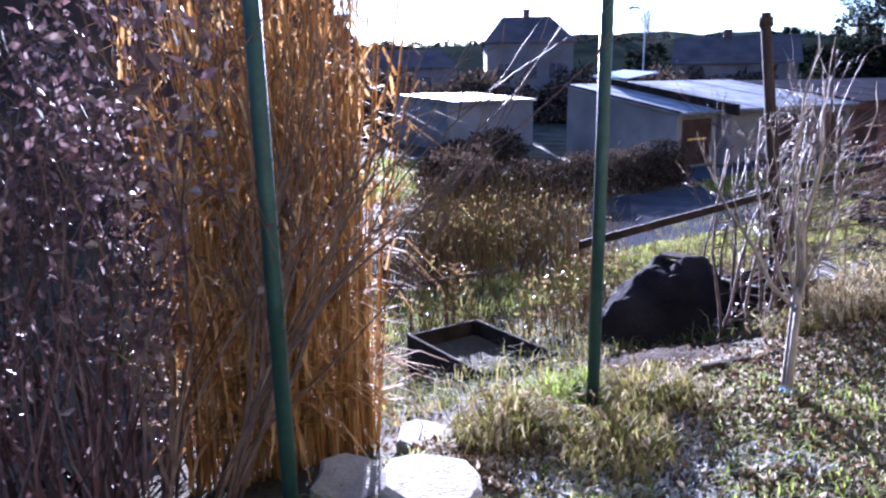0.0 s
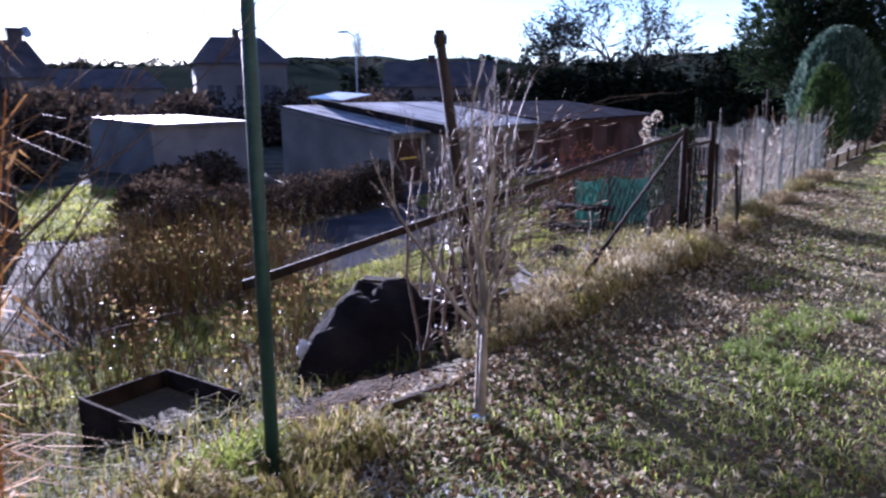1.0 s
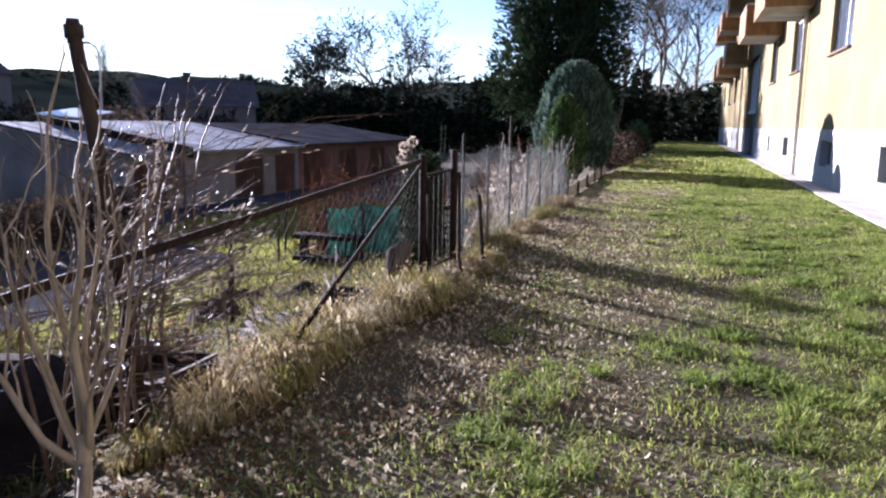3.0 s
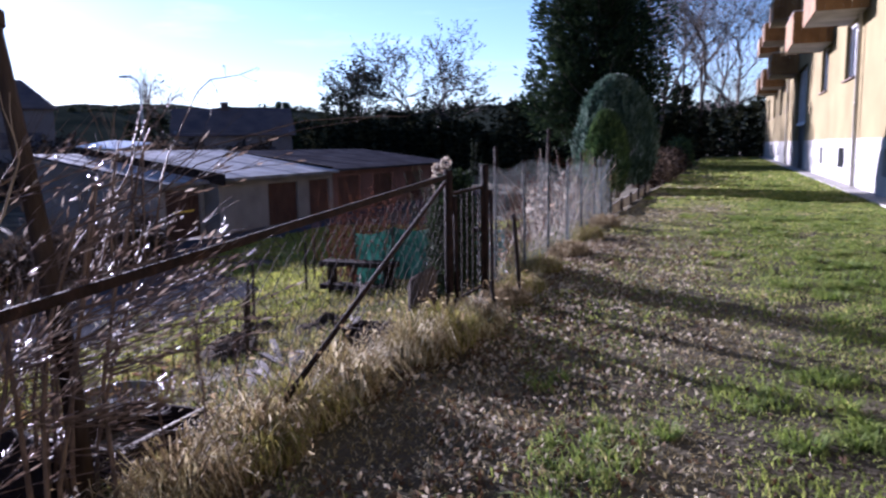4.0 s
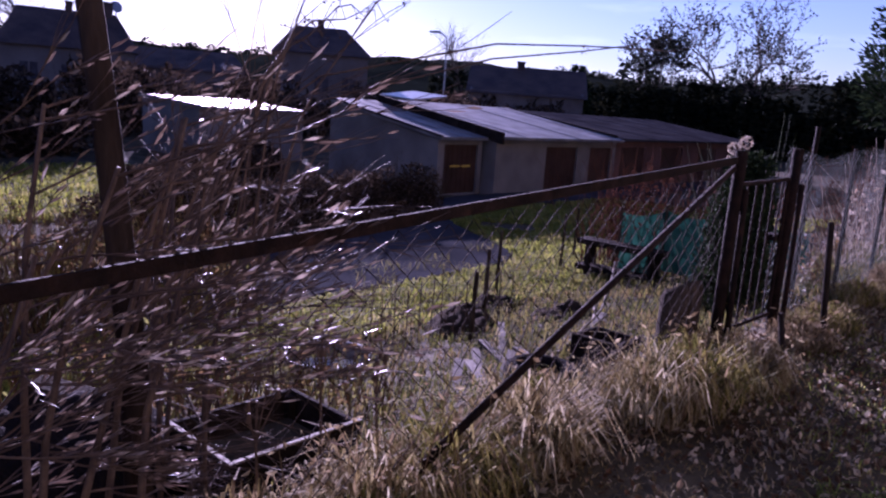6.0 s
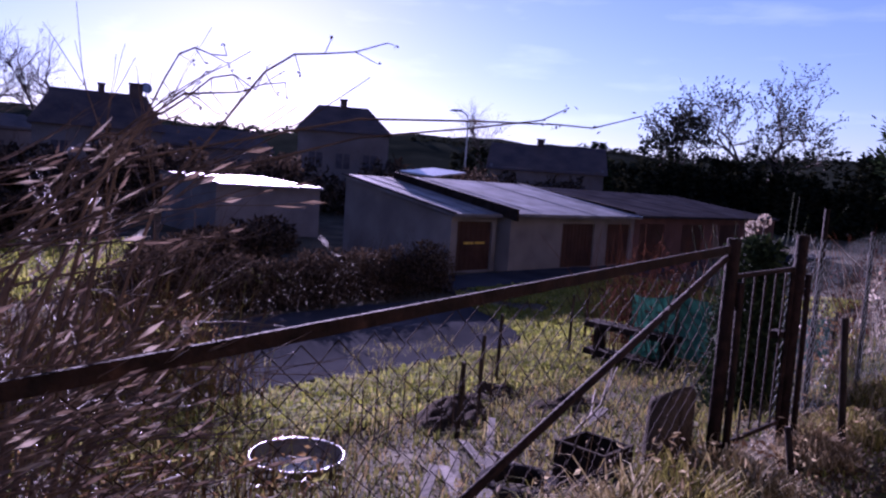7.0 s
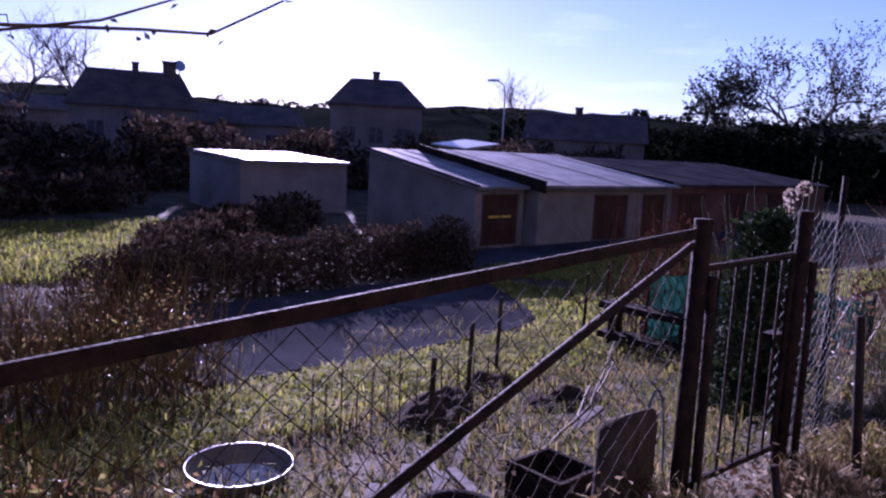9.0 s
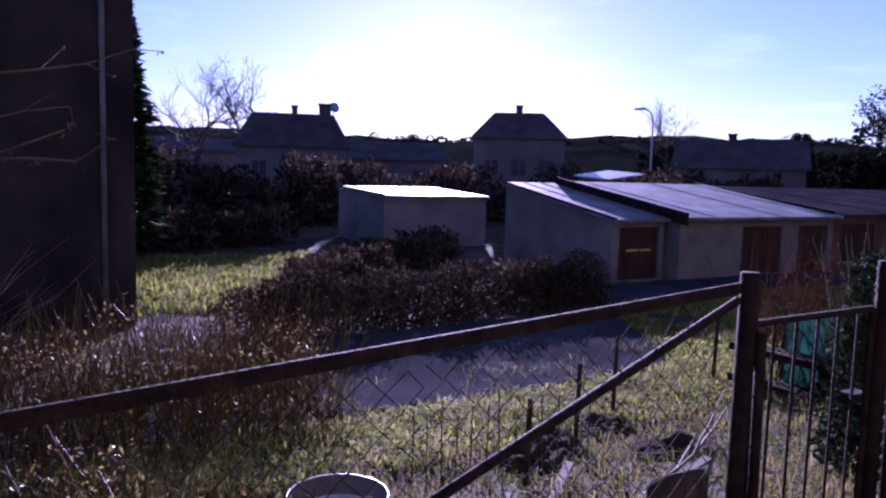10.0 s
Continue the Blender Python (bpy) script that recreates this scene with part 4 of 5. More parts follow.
blades("garden_straw", "dead grass and stalks in the lower garden", 6000, (-9.0, -1.9, 0, 18), 0.22, M_STRAW, 0.008, 0.0, lambda x, y: noise.noise((x * 0.8, y * 0.8, 4)) > 0.0 and (x < -2.5 or y > 2.9))
blades("far_grass", "strip of grass beside the hedge", 9000, (-26, -15.8, 6.5, 14), 0.22, M_MEADOW, 0.03)
lit = Build()
for i in range(21000):
    x, y = -1.5 + abs(random.gauss(0, 1.0)) + random.uniform(-0.4, 0.3), 0.3 + 12 * random.random() ** 1.3
    if noise.noise((x * 1.6, y * 1.1, 9)) < random.uniform(-0.6, 0.1):
        continue
    lit.leaf((x, y, level(x, y) + 0.012), (random.uniform(-1, 1), random.uniform(-1, 1), random.uniform(0, 1.1)), random.uniform(0.02, 0.05), random.uniform(0.012, 0.03), 0.5)
solo("leaf_litter", lit, M_LITTER, "pale brown fallen leaves on the turf", "leaves", kind="stuff")
lit = Build()
for i in range(7000):
    x, y = random.uniform(-6.5, -1.7), random.uniform(0, 13)
    lit.leaf((x, y, level(x, y) + 0.012), (random.uniform(-1, 1), random.uniform(-1, 1), random.uniform(0, 0.6)), random.uniform(0.03, 0.07), random.uniform(0.015, 0.04), 0.5)
solo("leaf_litter", lit, M_OLDLITTER, "dark rotting leaves in the lower garden", "leaves", kind="stuff")


def tussock(x, y, r, h, n, mat, label, dead=0.3):
    """A mop of blades that rise and hang over outwards, with dead stalks among them."""
    t = thing("grass_tussock", label, "grass", (x, y, level(x, y)), "tussocks along the fence")
    fresh, old_ = Build(), Build()
    for i in range(n):
        a, q = random.uniform(0, 6.28), r * random.random() ** 0.7
        px, py = x + q * math.cos(a) * 0.75, y + q * math.sin(a) * 0.85
        b = old_ if random.random() < 0.7 * dead else fresh
        turn, hh = a + random.gauss(0, 1.2), h * random.uniform(0.3, 1.25) * (1 - 0.35 * q / r)
        c, s_ = math.cos(turn), math.sin(turn)
        reach, w_ = hh * random.uniform(0.35, 1.1), random.uniform(0.0026, 0.0058)
        z = level(px, py) - 0.01
        rows_ = ((0, 0, 1.0), (0.22, 0.62, 0.9), (0.6, 0.92, 0.7), (1.0, random.uniform(0.35, 0.85), 0.15))
        b.add([(px + c * reach * f + k * s_ * w_ * g_, py + s_ * reach * f - k * c * w_ * g_, z + hh * v) for f, v, g_ in rows_ for k in (-1, 1)], [(0, 1, 3, 2), (2, 3, 5, 4), (4, 5, 7, 6)])
    for i in range(int(12 * dead + 3)):
        px, py = x + random.gauss(0, r * 0.6), y + random.gauss(0, r * 0.6)
        z = level(px, py) - 0.02
        tip = Vector((px + random.gauss(0, 0.14), py + random.gauss(0, 0.14), z + h * random.uniform(0.8, 1.6)))
        old_.tube([(px, py, z), Vector((px, py, z)).lerp(tip, 0.5) + Vector((random.gauss(0, 0.02), random.gauss(0, 0.02), 0.02)), tip], 0.003, 0.0012, 4, False)
        for k in range(4):
            old_.leaf(tip + Vector((random.gauss(0, 0.02), random.gauss(0, 0.02), -0.03 * k)), (random.uniform(-1, 1), random.uniform(-1, 1), random.uniform(-0.8, 0.4)), random.uniform(0.025, 0.06), random.uniform(0.008, 0.02), 0.6)
    tagged(part("blade_mass", fresh, mat, t), "", kind="stuff")
    tagged(part("dead_foliage", old_, M_DEADGRASS, t), "russet dead stalks and leaves", kind="stuff")
    return t


random.seed(27)
for x, y, r, h, m, dead in ((-1.28, 5.55, 0.3, 0.32, M_PALESTRAW, 0.3), (-1.2, 5.85, 0.3, 0.32, M_STRAW, 0.3), (-1.5, 5.2, 0.24, 0.24, M_PALESTRAW, 0.35), (-1.12, 6.35, 0.24, 0.24, M_PALESTRAW, 0.5), (-1.35, 6.55, 0.22, 0.24, M_PALESTRAW, 0.3),
                            (-1.4, 4.75, 0.3, 0.32, M_PALESTRAW, 0.4), (-1.42, 4.35, 0.28, 0.3, M_STRAW, 0.5), (-1.5, 4.05, 0.3, 0.3, M_PALESTRAW, 0.55), (-1.3, 3.85, 0.24, 0.2, M_STRAW, 0.6), (-1.45, 3.5, 0.28, 0.3, M_PALESTRAW, 0.7), (-1.5, 3.05, 0.2, 0.16, M_STRAW, 0.7),
                            (-1.15, 7.3, 0.24, 0.16, M_DEADGRASS, 0.8), (-1.2, 7.9, 0.3, 0.2, M_STRAW, 0.5), (-1.25, 9.0, 0.3, 0.2, M_STRAW, 0.5), (-1.25, 10.4, 0.35, 0.2, M_DEADGRASS, 0.5), (-1.25, 12.0, 0.3, 0.22, M_STRAW, 0.4), (-1.3, 13.6, 0.4, 0.25, M_DEADGRASS, 0.4),
                            (-1.7, 4.5, 0.35, 0.25, M_WEED, 0.4), (-1.8, 5.3, 0.35, 0.25, M_WEED, 0.4), (-1.25, 1.4, 0.3, 0.2, M_STRAW, 0.4), (-1.4, 0.7, 0.3, 0.2, M_STRAW, 0.5), (-1.6, 1.15, 0.35, 0.2, M_LAWN, 0.2), (-0.95, 0.9, 0.3, 0.16, M_STRAW, 0.4)):
    tussock(x, y, r, h, 950, m, "mounded dry grass tussock with russet stalks on the fence bank" if dead > 0.45 else "mounded straw-coloured grass tussock on the fence bank", dead)

# ---- fence line ----
def netting(y0, y1, x, foot, head, pitch, wire, sag=0.0):
    """Diamond mesh of interlocked zigzag wires in the plane of the fence."""
    b = Build()
    n = int((y1 - y0) / pitch)
    for i in range(n):
        ya = y0 + i * pitch
        z0, z1 = foot(ya), head(ya)
        k = max(2, int((z1 - z0) / (pitch * 0.9)))
        pts = []
        for j in range(k + 1):
            z = z0 + (z1 - z0) * j / k
            yy = ya + (pitch if (j + i) % 2 else 0.0)
            pts.append((x + sag * noise.noise((ya * 1.3, z * 2, 0)) + (0.002 if j % 2 else -0.002), yy, z + 0.6 * sag * noise.noise((ya * 2, z, 7))))
        b.tube(pts, wire, wire, 3, False)
    return b


old = thing("wire_fence", "rusty old wire fence with sloping top rail and brace", "fence", (-1.43, 4.6, -0.05))
def rail_height(y):
    return 0.95 + (y - 3.83) * 0.067
part("top_rail", bevelled(Build().add([(x, y, rail_height(y) + z) for y in (1.13, 6.6) for x, z in ((-1.438, -0.028), (-1.424, -0.028), (-1.424, 0.012), (-1.438, 0.012))], [(0, 1, 2, 3), (7, 6, 5, 4), (0, 4, 5, 1), (1, 5, 6, 2), (2, 6, 7, 3), (3, 7, 4, 0)]), 0.0015), M_RUST, old, "rusty iron top rail with worn bright edge")
part("brace", Build().tube([(-1.36, 3.95, 0.08), (-1.40, 5.3, 0.60), (-1.45, 6.62, 1.08)], 0.016, sides=8), M_RUST, old, "rusty diagonal brace", True)
part("mesh", netting(3.6, 6.55, -1.43, lambda y: level(-1.43, y) + 0.02, lambda y: rail_height(y) - 0.045, 0.058, 0.0023, 0.06), M_WIRE, old, "sagging rusty diamond mesh")

gate = thing("garden_gate", "narrow rusty iron garden gate with thin bars", "gate", (-1.4, 7.0, -0.05))
for y, x, z, r in ((6.66, -1.44, 1.18, 0.036), (7.42, -1.38, 1.2, 0.034)):
    p = Build().tube([(x, y, -0.3), (x + 0.005, y, z)], r, sides=8)
    p.tube([(x + 0.06, y + 0.03, -0.2), (x + 0.05, y + 0.02, z * 0.82)], r * 0.55, sides=6)
    part("post", p, M_RUST, gate, smooth=True)
leafgate = Build()
for z in (0.99, 0.12):
    leafgate.tube([(-1.44, 6.71, z), (-1.39, 7.37, z + 0.02)], 0.014, sides=6)
leafgate.tube([(-1.44, 6.71, 0.12), (-1.44, 6.71, 0.99)], 0.014).tube([(-1.39, 7.37, 0.14), (-1.39, 7.37, 1.01)], 0.014)
frame_ob = part("gate_frame", leafgate, M_RUST, gate)
for i in range(5):
    u = (i + 0.8) / 5.6
    part("bar", Build().tube([(-1.44 + 0.05 * u, 6.71 + 0.66 * u, 0.12), (-1.44 + 0.05 * u + 0.006, 6.71 + 0.66 * u, 1.0)], 0.0065, sides=5), M_RUST, gate)
part("latch", Build().box(-1.46, -1.40, 7.30, 7.40, 0.62, 0.66), M_RUST, gate)

chain = thing("chain_link_fence", "pale coated chain-link fence along the lawn", "fence", (-1.45, 11.5, 0))
def chain_top(y):
    return 1.22 - 0.03 * (y - 7.5) + 0.05 * math.sin(y * 2.1)
mesh_ob = part("mesh", netting(7.5, 15.3, -1.46, lambda y: level(-1.46, y) + 0.03, chain_top, 0.036, 0.0016, 0.05), M_MESH, chain, "pale diamond mesh")
for y, h, lean in ((8.15, 1.35, 0.03), (9.3, 1.2, -0.04), (10.5, 1.57, 0.0), (11.7, 1.15, 0.05), (12.85, 1.25, -0.03), (14.1, 1.15, 0.02), (15.0, 1.1, -0.22)):
    part("post", Build().tube([(-1.5, y, -0.3), (-1.5, y + lean, h)], 0.02, 0.017, 7), M_RUST, chain, smooth=True)
loose = Build()
for i in range(16):
    y = 15.2 + 0.02 * i
    loose.tube([(-1.45 + 0.12 * math.sin(i), y, 0.0), (-1.5 + 0.1 * math.cos(i), y - 0.12, 0.5), (-1.5 + 0.12 * math.sin(i * 2), y - 0.3, 1.1)], 0.003, sides=3)
part("mesh_roll", loose, M_MESH, chain, "rolled loose end of mesh")
for x, y, h, r, lean, label in ((-1.1, 7.62, 0.76, 0.022, (-0.06, -0.05), "short dark iron stake at the lawn edge"), (-1.08, 6.85, 0.3, 0.018, (-0.05, -0.08), "low leaning stake in the turf")):
    solo("stake", Build().tube([(x, y, -0.15), (x + lean[0], y + lean[1], h)], r, r * 0.9, 7), M_BLACKBOARD, label, "stake", smooth=True)
edge = thing("board_edging", "weathered board edging with short posts beside the lawn", "edging", (-1.5, 19, 0))
for i in range(5):
    y = 15.8 + 1.7 * i
    part("board", bevelled(Build().box(-1.52, -1.485, y, y + 1.66, -0.05, 0.17 + 0.02 * math.sin(i * 3)), 0.004), M_BOARD, edge)
    part("post", Build().box(-1.485, -1.44, y + 0.05, y + 0.1, -0.1, 0.3 + 0.1 * math.sin(i * 5)), M_BLACKBOARD, edge)
for (x, y, top, lean) in ((-1.3, -0.38, 2.35, -0.03), (-1.3, 1.11, 2.35, 0.02)):
    gp = thing("green_post", "dark green painted steel tube post in the grass", "post", (x, y, level(x, y)), "green posts")
    part("tube", Build().tube([(x, y, level(x, y) - 0.2), (x, y + lean, top)], 0.028, sides=12), M_GREENPAINT, gp, smooth=True)
    part("cap", Build().tube([(x, y + lean, top), (x, y + lean, top + 0.015)], 0.03, 0.024, 12), M_GREENPAINT, gp)

# ---- young tree, stake and shrubs ----
young = thing("young_tree", "young bare tree with pale bark and blue tie", "tree", (-0.87, 1.98, level(-0.87, 1.98)))
tb = Build()
tb.tube([(-0.87, 1.98, -0.12), (-0.9, 2.04, 0.12), (-0.94, 2.12, 0.36), (-0.955, 2.145, 0.5)], 0.03, 0.024, 9)
tb.tube([(-0.84, 1.95, -0.12), (-0.875, 2.01, 0.15), (-0.925, 2.11, 0.42)], 0.019, 0.015, 8)
part("trunk", tb, M_PALEBARK, young, "pale smooth trunk", True)
random.seed(21)
TURN = Vector((0.80, 0.60, 0))
for side, fwd, top, start, r_ in ((-0.42, 0.1, 0.62, 0.46, 0.013), (-0.06, 0.05, 0.98, 0.5, 0.014), (0.03, -0.04, 0.85, 0.49, 0.016), (0.2, 0.06, 0.72, 0.47, 0.011), (0.07, 0.16, 0.9, 0.5, 0.011), (-0.14, -0.14, 0.7, 0.5, 0.010), (0.12, -0.12, 0.66, 0.48, 0.009), (-0.2, 0.2, 0.6, 0.44, 0.009)):
    limb = Build()
    p0 = Vector((-0.952, 2.14, start - 0.06))
    way = TURN * side + Vector((-TURN.y, TURN.x, 0)) * fwd
    pts = []
    for k in range(8):
        u = k / 7
        pts.append(p0 + way * (u ** 0.75) + Vector((0.014 * math.sin(9 * u + 20 * side), 0.014 * math.cos(7 * u + 9 * side), top * u)))
    limb.tube(pts, r_, r_ * 0.35, 6)
    for k in range(2, 8):
        for _ in range(1):
            out = Vector((random.uniform(-1, 1), random.uniform(-1, 1), random.uniform(0.5, 1.4)))
            spray(limb, pts[k], out, random.uniform(0.14, 0.26), r_ * 0.36, 1, 2, 0.16, 0.1, 4, None, 0.4, 4, (0.5, 0.8))
    part("limb", limb, M_PALEBARK, young, smooth=True)
part("tie", Build().tube([(-0.87, 1.99, -0.02), (-0.875, 2.0, 0.03)], 0.045, 0.045, 12), M_TIE, young, "blue tree tie")
stake = thing("tree_stake", "thick dark wooden stake leaning behind the tree", "stake", (-1.86, 3.45, level(-1.86, 3.45)))
part("pole", Build().tube([(-1.86, 3.45, -0.5), (-1.90, 3.44, 0.5), (-1.97, 3.40, 1.2), (-2.03, 3.35, 1.82)], 0.046, 0.034, 9), M_STAKE, stake, smooth=True)
part("knob", Build().tube([(-2.03, 3.35, 1.81), (-2.035, 3.352, 1.84), (-2.04, 3.355, 1.9), (-2.04, 3.355, 1.92)], 0.036, 0.03, 9).tube([(-2.032, 3.351, 1.83), (-2.038, 3.354, 1.89)], 0.046, 0.046, 9), M_STAKE, stake, smooth=True)

random.seed(33)
bush = thing("arching_shrub", "dense arching shrub with dark twigs and small glossy leaves", "shrub", (-1.8, 3.3, level(-1.8, 3.3)))
lv = Build()
stems = []
for i in range(15):
    sx, sy = (-1.75 + random.uniform(-0.3, 0.3), 3.0 + random.uniform(-0.3, 0.3)) if i < 8 else (-2.0 - 0.12 * (i - 8), 3.75 + random.uniform(-0.05, 0.1))
    top = Vector((sx + random.uniform(-0.25, 0.15), sy + random.uniform(0.1, 0.45), random.uniform(0.85, 1.25)))
    foot = Vector((sx, sy, level(sx, sy) - 0.05))
    pts = [foot.lerp(top, u) + Vector((0.03 * math.sin(7 * u + i), -0.06 * math.sin(3.14 * u), 0)) for u in (0, 0.25, 0.5, 0.75, 1)]
    stems.append(pts)
    part("stem", Build().tube(pts, 0.013, 0.006, 5), M_TWIG, bush, smooth=True)
for i in range(150):
    br, tips = Build(), []
    pts = stems[i % 15]
    k = random.choice((1, 2, 2, 3, 3, 3, 4, 4))
    q0 = pts[k] + (pts[k - 1] - pts[k]) * random.random()
    reach = (0.16, 0.17, 0.24, 0.33, 0.38)[k]
    spray(br, q0, (random.uniform(-0.5, 0.75), random.uniform(0.3, 0.85) * (1 if i % 15 < 8 else 0.2), (-0.22, -0.15, -0.02, 0.14, 0.2)[k] + random.uniform(-0.12, 0.16)), reach * random.uniform(0.75, 1.15), 0.0042, 2, 3, 0.11, 0.0, 4, tips, 0.34, 4, (0.6, 0.85))
    part("branch", br, M_TWIG, bush)
    for q, w_ in tips:
        if q.z < 1.4 and q.y < 3.95 and q.x < -0.95 and (q.z > 0.45 or q.y < 3.35) and random.random() < (0.75 if q.y < 3.4 else 0.45):
            lv.leaf(q, w_ + Vector((random.uniform(-0.35, 0.35), random.uniform(0.1, 0.5), random.uniform(-0.15, 0.3))), random.uniform(0.035, 0.075), random.uniform(0.006, 0.013), 0.3)
part("foliage", lv, M_LEAF, bush, "narrow glossy leaves")
for way in (((-1.72, 3.3, 0.95), (-1.4, 3.7, 1.36), (-1.12, 4.05, 1.475), (-0.98, 4.25, 1.49), (-0.9, 4.42, 1.50), (-0.84, 4.47, 1.497), (-0.74, 4.5, 1.525)), ((-1.75, 3.35, 0.95), (-1.45, 3.75, 1.3), (-1.15, 4.08, 1.44), (-0.98, 4.24, 1.475), (-0.91, 4.38, 1.505), (-0.9, 4.46, 1.54))):
    wh = Build().tube(way, 0.003, 0.0012, 4, False)
    for q in way[3:]:
        for _ in range(3):
            wh.leaf(Vector(q) + Vector((random.uniform(-0.012, 0.012), random.uniform(-0.012, 0.012), random.uniform(-0.008, 0.008))), (random.uniform(-1, 1), random.uniform(-1, 1), random.uniform(-1, 0.8)), 0.011, 0.006, 0.5)
    part("shoot", wh, M_TWIG, bush, "long thin arching shoot")
for k in range(6):
    wh = Build()
    y1, z1 = random.uniform(4.1, 4.7), random.uniform(1.45, 1.8)
    p0, p1 = Vector((-1.75, 3.5 + 0.06 * k, 0.9)), Vector((-1.85 + random.uniform(-0.35, 0.2), y1, z1))
    mid = (p0 + p1) / 2 + Vector((random.uniform(-0.2, 0.1), -0.1, 0.4))
    pts = [p0 * (1 - u) ** 2 + mid * 2 * u * (1 - u) + p1 * u * u + Vector((0, 0, 0.025 * math.sin(u * 14 + k))) for u in [j / 10 for j in range(11)]]
    wh.tube(pts, 0.006, 0.0018, 4, False)
    for j in range(4, 11):
        spur = pts[j] + Vector((random.uniform(-0.05, 0.05), random.uniform(-0.02, 0.08), random.uniform(-0.06, 0.08)))
        wh.tube([pts[j], spur], 0.002, 0.001, 3, False)
        for _ in range(2):
            wh.leaf(spur, (random.uniform(-1, 1), random.uniform(-1, 1), random.uniform(-1, 0.6)), 0.014, 0.009, 0.5)
    part("shoot", wh, M_TWIG, bush, "long thin arching shoot")

random.seed(44)
reed = thing("reed_clump", "tall clump of orange-brown dead reeds", "grass", (-2.35, 0.1, level(-2.35, 0.1)))
st, bl = Build(), Build()
for i in range(330):
    a, q = random.uniform(0, 6.28), math.sqrt(random.random())
    x, y = -2.4 + 0.42 * q * math.cos(a), 0.02 + 0.5 * q * math.sin(a)
    z = level(x, y) - 0.02
    h, lx, ly = random.uniform(1.7, 2.9), random.uniform(-0.25, 0.25), random.uniform(-0.3, 0.25)
    pts = [(x, y, z), (x + lx * 0.3, y + ly * 0.3, z + h * 0.5), (x + lx, y + ly, z + h)]
    st.tube(pts, 0.0055, 0.003, 4, False)
    for j in range(7):
        u = random.uniform(0.1, 0.95)
        p = Vector((x + lx * u * u, y + ly * u * u, z + h * u))
        w_ = Vector((random.uniform(-1, 1), random.uniform(-1, 1), random.uniform(-0.3, 1.1))).normalized()
        L = random.uniform(0.2, 0.6)
        s_ = w_.cross(Vector((0, 0, 1))).normalized() * 0.008
        bl.add([p - s_, p + s_, p + w_ * L * 0.5 + s_, p + w_ * L * 0.5 - s_, p + w_ * L + Vector((0, 0, -L * 0.35))], [(0, 1, 2, 3), (3, 2, 4)])
tagged(part("stalk_mass", st, M_REED, reed), kind="stuff")
tagged(part("blade_mass", bl, M_REED, reed, "bent dry reed blades"), kind="stuff")
berry = thing("leafy_shrub", "tall dark shrub with small purplish leaves", "shrub", (-2.4, -1.0, level(-2.4, -1)))
lv, tips = Build(), []
for i in range(34):
    a, br = random.uniform(0, 6.28), Build()
    spray(br, (-2.05 + 0.45 * math.cos(a), -0.95 + 0.55 * math.sin(a), -0.4), (0.3 * math.cos(a), 0.3 * math.sin(a), 1), random.uniform(0.8, 1.2), 0.012, 3, 3, 0.16, 0.05, 4, tips, 0.5, 4)
    part("branch", br, M_TWIG, berry)
for q, w_ in tips:
    for _ in range(2 if q.y < -0.35 - random.uniform(0, 0.3) else 0):
        lv.leaf(q + Vector((random.uniform(-0.04, 0.04), random.uniform(-0.04, 0.04), random.uniform(-0.04, 0.04))), w_ + Vector((random.uniform(-0.9, 0.9), random.uniform(-0.9, 0.9), random.uniform(-0.9, 0.5))), random.uniform(0.03, 0.06), random.uniform(0.018, 0.035), 0.4)
part("foliage", lv, M_BERRY, berry, "small glossy purplish leaves")

thicket("leafy_undergrowth", "tangle of purplish leaves and twigs under the tall shrub", [(-1.75, -1.35, 0.4, 1.3), (-2.2, -1.0, 0.45, 1.6), (-2.6, -1.6, 0.5, 2.0), (-2.9, -0.7, 0.5, 1.8)], M_BERRY, 420, 0.045, 60)

# ---- lower garden ----
random.seed(55)
heap = Build()
n = 44
for j in range(n + 1):
    for i in range(n + 1):
        u, v = i / n * 2 - 1, j / n * 2 - 1
        x, y = -2.9 + 0.755 * 0.56 * u - 0.655 * 0.52 * v, 3.52 + 0.655 * 0.56 * u + 0.755 * 0.52 * v
        d = max(abs(u), abs(v))
        peak = 0.7 - 0.26 * max(0.0, -u - 0.05) - 0.3 * max(0.0, u - 0.25) - 0.1 * abs(v)
        fold = 0.22 * abs(noise.noise((x * 3.2, y * 3.2, 2))) - 0.06 + 0.06 * abs(noise.noise((x * 9, y * 9, 5)))
        heap.v.append((x + 0.03 * noise.noise((x * 7, y * 7, 8)), y, level(x, y) - 0.02 + peak * max(0.0, 1 - d ** 7) + fold * (1 - d ** 4)))
heap.f = [(j * (n + 1) + i, j * (n + 1) + i + 1, (j + 1) * (n + 1) + i + 1, (j + 1) * (n + 1) + i) for j in range(n) for i in range(n)]
pile = thing("covered_woodpile", "woodpile covered with a crumpled black tarpaulin", "woodpile", (-2.9, 3.52, level(-2.9, 3.52)))
part("tarpaulin", heap, M_TARP, pile, "crumpled black tarpaulin", True)
for u, L, tilt, turn in ((0.2, 0.36, -4, -62),):
    x, y = -2.9 + 0.755 * u, 3.45 + 0.655 * u
    part("board", bevelled(Build().box(-0.05, 0.05, -L / 2, L / 2, -0.012, 0.012, pose(x, y, 0.1 - 0.22 * max(0.0, -u), tilt, 6, turn)), 0.003), M_OLDWOOD, pile, "weathered board weighing down the sheet")
bag, k = Build(), 14
